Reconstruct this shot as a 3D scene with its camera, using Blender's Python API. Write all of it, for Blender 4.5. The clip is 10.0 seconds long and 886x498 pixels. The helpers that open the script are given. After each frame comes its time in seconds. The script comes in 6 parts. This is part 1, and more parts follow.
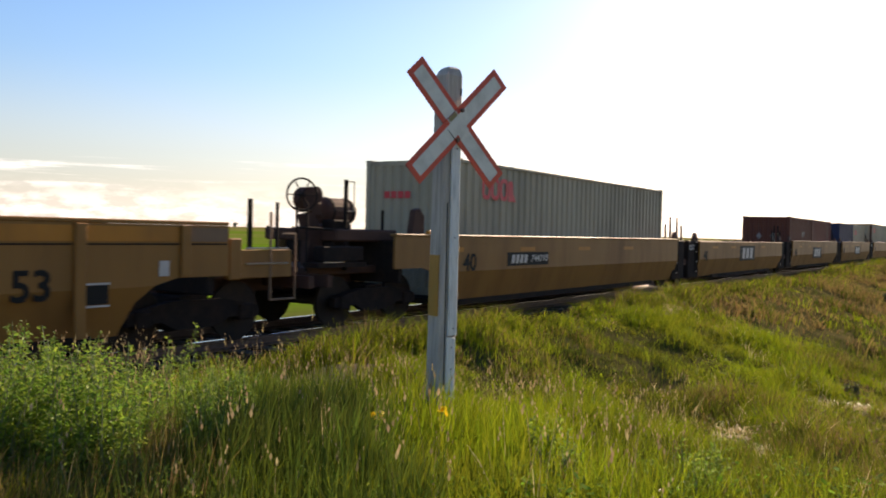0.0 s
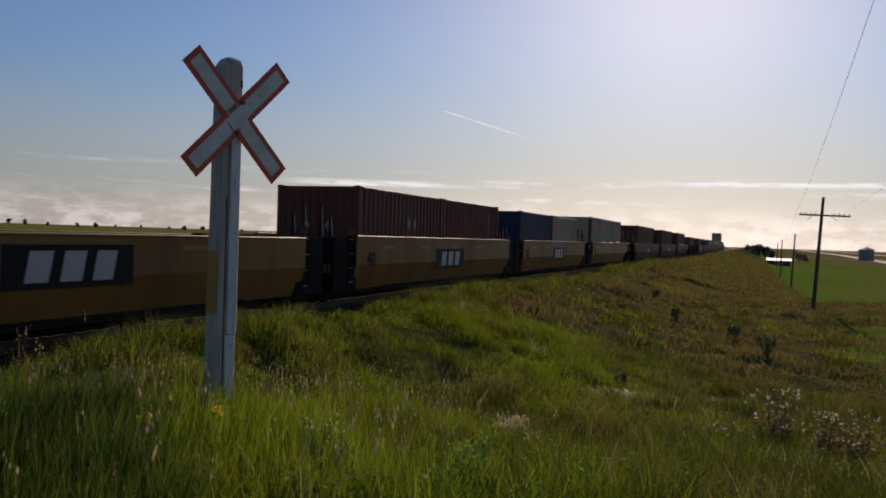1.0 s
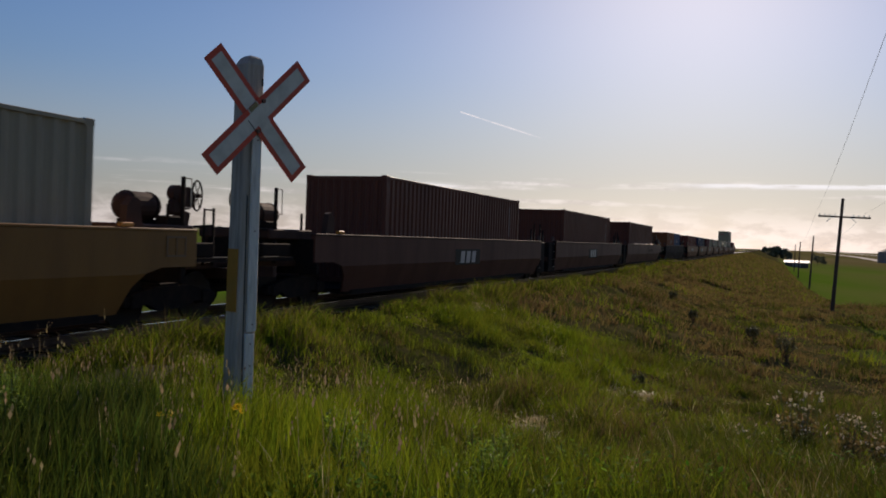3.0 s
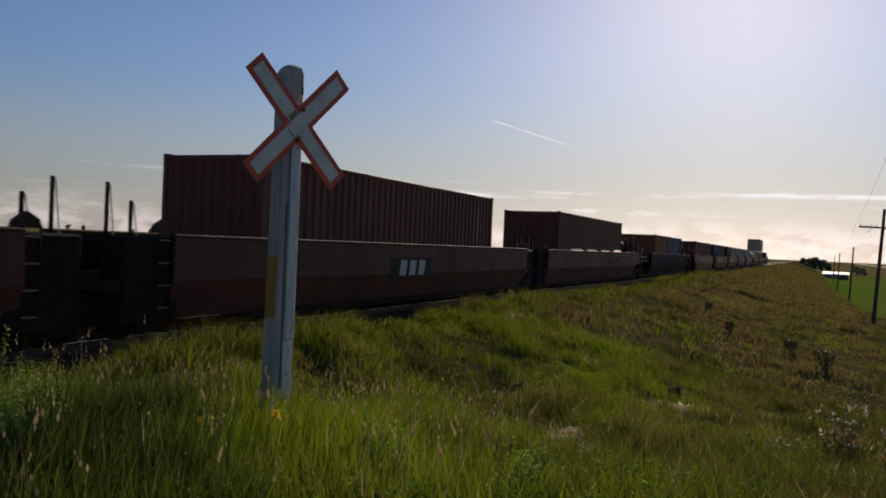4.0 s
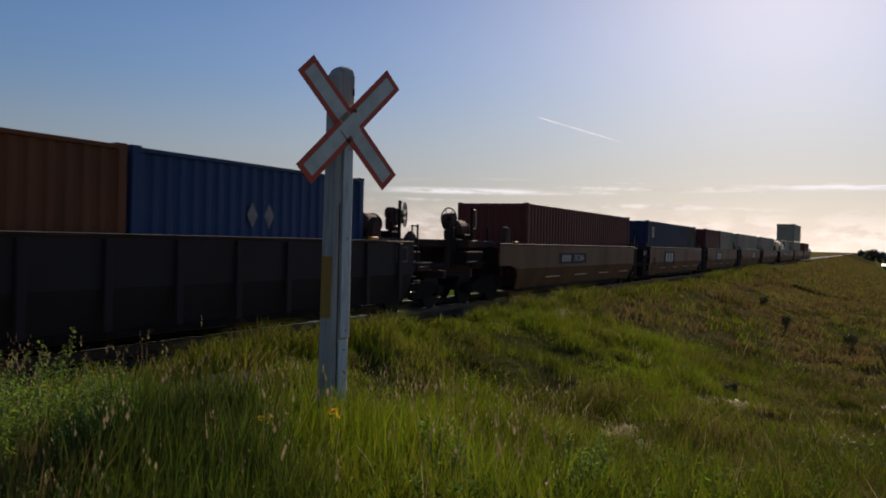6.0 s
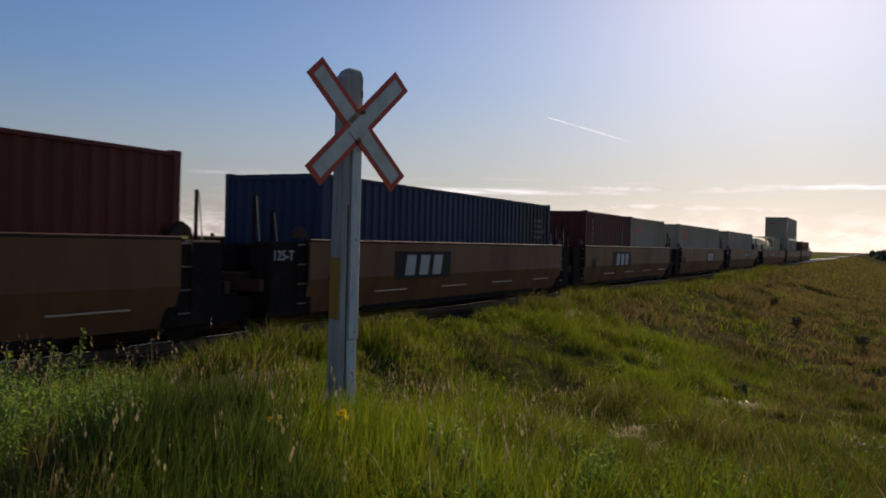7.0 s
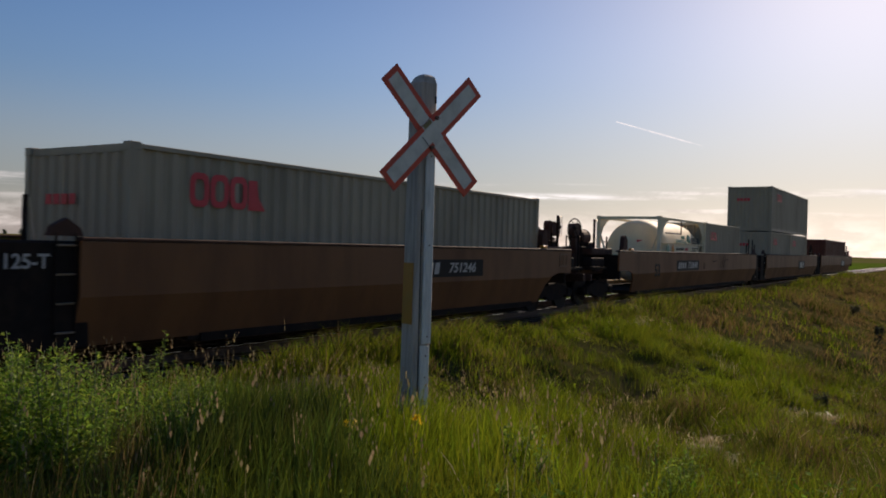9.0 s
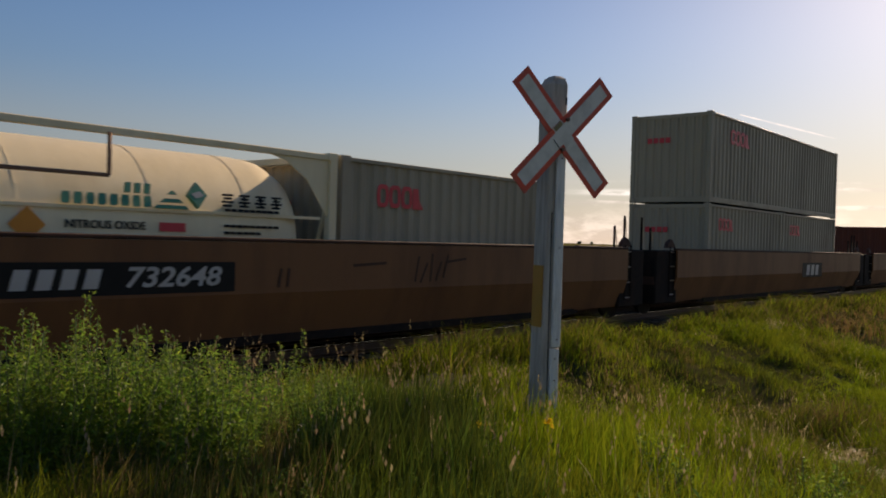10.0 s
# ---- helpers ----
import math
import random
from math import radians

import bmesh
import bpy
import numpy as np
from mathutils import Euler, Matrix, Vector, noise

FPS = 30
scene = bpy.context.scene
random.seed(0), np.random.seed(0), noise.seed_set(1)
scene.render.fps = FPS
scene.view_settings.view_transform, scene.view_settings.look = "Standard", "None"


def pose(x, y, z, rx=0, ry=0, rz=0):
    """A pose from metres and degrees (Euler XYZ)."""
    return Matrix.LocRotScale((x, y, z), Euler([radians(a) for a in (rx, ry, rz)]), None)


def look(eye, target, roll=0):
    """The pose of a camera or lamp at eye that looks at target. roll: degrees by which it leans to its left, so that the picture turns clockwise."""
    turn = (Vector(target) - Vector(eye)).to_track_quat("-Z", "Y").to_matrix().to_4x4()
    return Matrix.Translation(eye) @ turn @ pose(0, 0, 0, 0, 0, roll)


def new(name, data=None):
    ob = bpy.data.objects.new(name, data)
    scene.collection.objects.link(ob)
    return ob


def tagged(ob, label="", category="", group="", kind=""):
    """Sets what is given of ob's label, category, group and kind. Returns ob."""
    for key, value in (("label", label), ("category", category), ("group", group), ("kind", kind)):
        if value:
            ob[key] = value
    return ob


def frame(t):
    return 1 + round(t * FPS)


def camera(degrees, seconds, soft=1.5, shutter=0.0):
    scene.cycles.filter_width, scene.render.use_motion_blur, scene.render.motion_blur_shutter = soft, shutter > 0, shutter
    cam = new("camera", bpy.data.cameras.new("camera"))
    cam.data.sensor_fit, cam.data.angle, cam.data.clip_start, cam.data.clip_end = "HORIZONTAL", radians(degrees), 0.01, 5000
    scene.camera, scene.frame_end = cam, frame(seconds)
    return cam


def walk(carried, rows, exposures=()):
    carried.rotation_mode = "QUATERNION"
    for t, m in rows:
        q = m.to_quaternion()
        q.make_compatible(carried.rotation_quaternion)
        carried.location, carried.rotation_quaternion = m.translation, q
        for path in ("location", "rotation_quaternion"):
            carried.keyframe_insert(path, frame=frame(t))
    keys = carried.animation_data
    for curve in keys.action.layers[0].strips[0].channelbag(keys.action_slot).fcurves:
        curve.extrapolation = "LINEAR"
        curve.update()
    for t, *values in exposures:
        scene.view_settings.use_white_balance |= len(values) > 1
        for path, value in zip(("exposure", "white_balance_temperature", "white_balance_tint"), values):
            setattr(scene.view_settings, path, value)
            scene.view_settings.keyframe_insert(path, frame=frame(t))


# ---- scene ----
EYE = 1.68
TRACK_Y = 10.55
SPEED = 26.81
cam = camera(56.82, 10.0, soft=1.85, shutter=0.05)
ROWS = [
    (0.0, -0.026, 0.061, 0.033, -55.57, -1.22, -1.34),
    (0.1, -0.018, 0.035, 0.025, -58.05, -1.07, -1.38),
    (0.2, -0.011, 0.009, 0.017, -60.02, -0.94, -1.42),
    (0.3, -0.003, -0.015, 0.011, -61.96, -1.02, -1.46),
    (0.4, 0.004, -0.037, 0.007, -63.63, -0.92, -1.50),
    (0.5, 0.011, -0.056, 0.005, -64.87, -0.68, -1.55),
    (0.6, 0.018, -0.072, 0.005, -66.27, -0.76, -1.60),
    (0.7, 0.023, -0.084, 0.006, -67.16, -0.82, -1.67),
    (0.8, 0.028, -0.093, 0.007, -68.23, -0.75, -1.72),
    (1.0, 0.035, -0.100, 0.008, -69.26, -0.85, -1.83),
    (1.5, 0.041, -0.091, 0.003, -69.12, -0.97, -2.09),
    (1.7, 0.050, -0.088, 0.000, -69.58, -1.09, -2.14),
    (2.0, 0.060, -0.086, -0.003, -69.39, -1.15, -2.18),
    (2.5, 0.054, -0.075, -0.005, -68.52, -1.06, -1.98),
    (2.7, 0.051, -0.067, -0.006, -68.41, -0.97, -1.95),
    (3.8, 0.035, -0.018, -0.013, -66.59, -0.40, -2.38),
    (4.0, 0.033, -0.014, -0.013, -65.94, -0.31, -2.38),
    (4.2, 0.031, -0.013, -0.013, -65.57, -0.24, -2.30),
    (4.5, 0.029, -0.012, -0.012, -64.82, -0.23, -2.02),
    (5.0, 0.029, 0.004, -0.018, -64.23, -0.46, -1.52),
    (5.2, 0.026, 0.018, -0.020, -64.27, -0.53, -1.46),
    (5.5, 0.019, 0.030, -0.021, -63.45, -0.56, -1.51),
    (6.8, 0.010, 0.019, -0.010, -62.22, -0.51, -1.40),
    (7.0, 0.010, 0.018, -0.009, -62.01, -0.52, -1.43),
    (7.2, 0.013, 0.024, -0.010, -62.04, -0.54, -1.51),
    (7.5, 0.019, 0.040, -0.011, -61.69, -0.59, -1.70),
    (7.7, 0.019, 0.044, -0.008, -61.52, -0.64, -1.78),
    (8.0, 0.013, 0.045, -0.003, -60.36, -0.64, -1.74),
    (8.2, -0.002, 0.045, -0.004, -59.84, -0.55, -1.72),
    (8.5, -0.021, 0.051, -0.009, -58.95, -0.38, -1.68),
    (8.7, -0.016, 0.063, -0.011, -58.67, -0.32, -1.61),
    (9.0, -0.006, 0.078, -0.011, -57.41, -0.26, -1.53),
    (9.2, -0.023, 0.078, -0.010, -56.43, -0.21, -1.55),
    (9.3, -0.040, 0.078, -0.009, -55.89, -0.19, -1.58),
    (9.5, -0.073, 0.078, -0.004, -54.62, -0.21, -1.64),
    (9.6, -0.084, 0.083, 0.000, -54.17, -0.26, -1.66),
    (9.7, -0.091, 0.097, 0.006, -53.33, -0.34, -1.67),
    (9.8, -0.095, 0.117, 0.012, -52.46, -0.44, -1.68),
    (9.9, -0.096, 0.141, 0.018, -51.19, -0.54, -1.68),
    (10.0, -0.097, 0.168, 0.025, -49.42, -0.66, -1.68),
]
walk(cam, [(t, pose(x, y, EYE + z, 90 + pitch, roll, yaw)) for t, x, y, z, yaw, pitch, roll in ROWS],
     exposures=[(0.0, 1.5, 7250, 20), (0.25, 1.05, 7150, 21), (0.6, 0.42, 6600, 20), (1.0, 0.0, 6400, 20), (6.0, 0.02, 6450, 21), (7.0, 0.17, 6500, 21), (9.4, 0.24, 6750, 21), (10.0, 0.40, 7300, 21)])

# ---- world and sun ----
SUN_AZ, SUN_EL = 4.5, 25.0
world = bpy.data.worlds.new("sky")
scene.world = world
world.use_nodes = True
wn, wl = world.node_tree.nodes, world.node_tree.links
wn.clear()
w_out = wn.new("ShaderNodeOutputWorld")
w_bg = wn.new("ShaderNodeBackground")
w_bg.inputs["Strength"].default_value = 0.050
w_sky = wn.new("ShaderNodeTexSky")
w_sky.sky_type, w_sky.sun_disc = "NISHITA", False
w_sky.sun_elevation, w_sky.sun_rotation = radians(SUN_EL), radians(90 - SUN_AZ)
w_sky.air_density, w_sky.dust_density, w_sky.ozone_density = 1.0, 0.42, 1.9
w_co = wn.new("ShaderNodeTexCoord")
w_sep = wn.new("ShaderNodeSeparateXYZ")
wl.new(w_co.outputs["Generated"], w_sep.inputs[0])


def w_math(op, a, b=None, clamp=False):
    node = wn.new("ShaderNodeMath")
    node.operation, node.use_clamp = op, clamp
    for i, v in enumerate((a, b)):
        if v is None:
            continue
        if isinstance(v, (int, float)):
            node.inputs[i].default_value = v
        else:
            wl.new(v, node.inputs[i])
    return node.outputs[0]


def w_range(value, lo, hi, a, b):
    node = wn.new("ShaderNodeMapRange")
    node.interpolation_type = "SMOOTHSTEP"
    wl.new(value, node.inputs["Value"])
    for k, v in (("From Min", lo), ("From Max", hi), ("To Min", a), ("To Max", b)):
        node.inputs[k].default_value = v
    return node.outputs[0]


def w_cloud(scale, stretch, detail, lo, hi, offset):
    """Cloud cover as a function of the direction, drawn out along the horizon."""
    m = wn.new("ShaderNodeMapping")
    m.inputs["Scale"].default_value = (scale, scale, scale * stretch)
    m.inputs["Location"].default_value = (offset, offset * 0.7, offset * 0.3)
    wl.new(w_co.outputs["Generated"], m.inputs[0])
    n = wn.new("ShaderNodeTexNoise")
    n.inputs["Scale"].default_value, n.inputs["Detail"].default_value, n.inputs["Roughness"].default_value = 1.0, detail, 0.62
    wl.new(m.outputs[0], n.inputs["Vector"])
    return w_range(n.outputs["Fac"], lo, hi, 0, 1)


z_dir = w_sep.outputs["Z"]
low_bank = w_math("MULTIPLY", w_cloud(9, 3.2, 8, 0.30, 0.54, 3.1), w_range(z_dir, 0.012, 0.056, 1, 0))
streaks = w_math("MULTIPLY", w_cloud(3.5, 26, 6, 0.50, 0.66, 7.7), w_math("MULTIPLY", w_range(z_dir, 0.03, 0.05, 0, 1), w_range(z_dir, 0.066, 0.085, 1, 0)))
y_dir = w_sep.outputs["Y"]
long_streak = w_math("MULTIPLY", w_math("MULTIPLY", w_range(z_dir, 0.0655, 0.0695, 0, 1), w_range(z_dir, 0.0715, 0.0735, 1, 0)), w_range(y_dir, 0.05, 0.13, 1, 0))
left_streak = w_math("MULTIPLY", w_math("MULTIPLY", w_range(z_dir, 0.057, 0.061, 0, 1), w_range(z_dir, 0.062, 0.068, 1, 0)), w_math("MULTIPLY", w_range(y_dir, 0.33, 0.40, 0, 1), w_range(y_dir, 0.46, 0.55, 1, 0)))
thin = w_math("MULTIPLY", w_math("MAXIMUM", long_streak, left_streak), w_cloud(30, 8.0, 5, 0.25, 0.6, 4.4))
cover = w_math("MAXIMUM", w_math("MAXIMUM", w_math("MULTIPLY", low_bank, 0.62), w_math("MULTIPLY", streaks, 0.6)), 0)
w_hue = wn.new("ShaderNodeHueSaturation")
wl.new(w_sky.outputs[0], w_hue.inputs["Color"])
wl.new(w_range(z_dir, 0.0, 0.20, 0.54, 1.30), w_hue.inputs["Saturation"])
w_hue.inputs["Hue"].default_value = 0.506
wl.new(w_range(z_dir, 0.0, 0.26, 0.76, 1.30), w_hue.inputs["Value"])
w_mix = wn.new("ShaderNodeMix")
w_mix.data_type = "RGBA"
wl.new(cover, w_mix.inputs["Factor"])
wl.new(w_hue.outputs[0], w_mix.inputs["A"])
w_shade = wn.new("ShaderNodeMix")
w_shade.data_type = "RGBA"
w_shade.inputs["A"].default_value, w_shade.inputs["B"].default_value = (3.6, 3.35, 3.4, 1), (10.0, 9.5, 9.1, 1)
wl.new(w_cloud(22, 3.0, 6, 0.4, 0.6, 1.3), w_shade.inputs["Factor"])
w_dim = wn.new("ShaderNodeMix")
w_dim.data_type, w_dim.blend_type = "RGBA", "MULTIPLY"
w_dim.inputs["Factor"].default_value, w_dim.inputs["B"].default_value = 1.0, (0.70, 0.68, 0.68, 1)
wl.new(w_hue.outputs[0], w_dim.inputs["A"])
w_sum = wn.new("ShaderNodeMix")
w_sum.data_type, w_sum.blend_type = "RGBA", "ADD"
w_sum.inputs["Factor"].default_value = 1.0
wl.new(w_dim.outputs["Result"], w_sum.inputs["A"])
wl.new(w_shade.outputs["Result"], w_sum.inputs["B"])
wl.new(w_sum.outputs["Result"], w_mix.inputs["B"])
w_white = wn.new("ShaderNodeMix")
w_white.data_type = "RGBA"
w_white.inputs["B"].default_value = (19.0, 19.2, 18.4, 1)
wl.new(w_math("MULTIPLY", thin, 0.8), w_white.inputs["Factor"])
wl.new(w_mix.outputs["Result"], w_white.inputs["A"])
wl.new(w_white.outputs["Result"], w_bg.inputs["Color"])
wl.new(w_bg.outputs[0], w_out.inputs[0])

sun = new("sun", bpy.data.lights.new("sun", "SUN"))
sun.data.energy, sun.data.angle, sun.data.color = 3.5, radians(0.6), (1.0, 0.85, 0.63)
a, e = radians(SUN_AZ), radians(SUN_EL)
sun.matrix_world = look((0, 0, 40), (-40 * math.cos(a) * math.cos(e), -40 * math.sin(a) * math.cos(e), 40 - 40 * math.sin(e)))


# ---- materials ----
def material(name, colour, rough=0.6, metal=0.0, vary=0.18, scale=6.0, bump=0.15, dirt=None, dirt_scale=1.2, dirt_amount=0.5,
             per="none", translucent=0.0, streak=(1, 1, 1), spec=0.5, bump_scale=None):
    """A procedural surface: base colour, fine variation, larger stains, relief and, for leaves, light that shines through."""
    m = bpy.data.materials.new(name)
    m.use_nodes = True
    n, l = m.node_tree.nodes, m.node_tree.links
    b = n["Principled BSDF"]
    b.inputs["Roughness"].default_value, b.inputs["Metallic"].default_value = rough, metal
    b.inputs["Specular IOR Level"].default_value = spec
    co = n.new("ShaderNodeTexCoord")
    mp = n.new("ShaderNodeMapping")
    mp.inputs["Scale"].default_value = streak
    l.new(co.outputs["Object"], mp.inputs[0])
    fine = n.new("ShaderNodeTexNoise")
    fine.inputs["Scale"].default_value, fine.inputs["Detail"].default_value = scale, 6
    l.new(mp.outputs[0], fine.inputs["Vector"])
    ramp = n.new("ShaderNodeMix")
    ramp.data_type = "RGBA"
    ramp.inputs["A"].default_value = (*[c * (1 - vary) for c in colour], 1)
    ramp.inputs["B"].default_value = (*[min(1, c * (1 + vary)) for c in colour], 1)
    l.new(fine.outputs["Fac"], ramp.inputs["Factor"])
    out = ramp.outputs["Result"]
    if dirt:
        big = n.new("ShaderNodeTexNoise")
        big.inputs["Scale"].default_value, big.inputs["Detail"].default_value, big.inputs["Roughness"].default_value = dirt_scale, 8, 0.65
        l.new(mp.outputs[0], big.inputs["Vector"])
        mr = n.new("ShaderNodeMapRange")
        mr.inputs["From Min"].default_value, mr.inputs["From Max"].default_value, mr.inputs["To Max"].default_value = 0.45, 0.7, dirt_amount
        l.new(big.outputs["Fac"], mr.inputs["Value"])
        mx = n.new("ShaderNodeMix")
        mx.data_type = "RGBA"
        mx.inputs["B"].default_value = (*dirt, 1)
        l.new(mr.outputs[0], mx.inputs["Factor"])
        l.new(out, mx.inputs["A"])
        out = mx.outputs["Result"]
        rr = n.new("ShaderNodeMapRange")
        rr.inputs["To Min"].default_value, rr.inputs["To Max"].default_value = max(0.05, rough - 0.12), min(1, rough + 0.2)
        l.new(big.outputs["Fac"], rr.inputs["Value"])
        l.new(rr.outputs[0], b.inputs["Roughness"])
    if per != "none":
        if per == "island":
            src = n.new("ShaderNodeNewGeometry").outputs["Random Per Island"]
        else:
            src = n.new("ShaderNodeObjectInfo").outputs["Random"]
        hs = n.new("ShaderNodeHueSaturation")
        l.new(out, hs.inputs["Color"])
        for key, lo, hi in (("Hue", 0.475, 0.525), ("Value", 0.65, 1.35)):
            r = n.new("ShaderNodeMapRange")
            r.inputs["To Min"].default_value, r.inputs["To Max"].default_value = lo, hi
            if key == "Hue":
                w = n.new("ShaderNodeTexWhiteNoise")
                w.noise_dimensions = "1D"
                l.new(src, w.inputs["W"])
                l.new(w.outputs["Value"], r.inputs["Value"])
            else:
                l.new(src, r.inputs["Value"])
            l.new(r.outputs[0], hs.inputs[key])
        out = hs.outputs[0]
    l.new(out, b.inputs["Base Color"])
    if bump:
        bp = n.new("ShaderNodeBump")
        bp.inputs["Strength"].default_value, bp.inputs["Distance"].default_value = bump, 0.02
        src = fine.outputs["Fac"]
        if bump_scale:
            extra = n.new("ShaderNodeTexNoise")
            extra.inputs["Scale"].default_value, extra.inputs["Detail"].default_value = bump_scale, 5
            l.new(co.outputs["Object"], extra.inputs["Vector"])
            src = extra.outputs["Fac"]
        l.new(src, bp.inputs["Height"])
        l.new(bp.outputs[0], b.inputs["Normal"])
    if translucent:
        t = n.new("ShaderNodeBsdfTranslucent")
        l.new(out, t.inputs["Color"])
        mix = n.new("ShaderNodeMixShader")
        mix.inputs[0].default_value = translucent
        l.new(b.outputs[0], mix.inputs[1])
        l.new(t.outputs[0], mix.inputs[2])
        l.new(mix.outputs[0], n["Material Output"].inputs[0])
    return m


def paint(name, colour, dirt=(0.10, 0.07, 0.05), amount=0.45, rough=0.5):
    return material(name, colour, rough, 0, 0.10, 3.0, 0.05, dirt, 0.8, amount, streak=(1, 1, 0.25), spec=0.22)


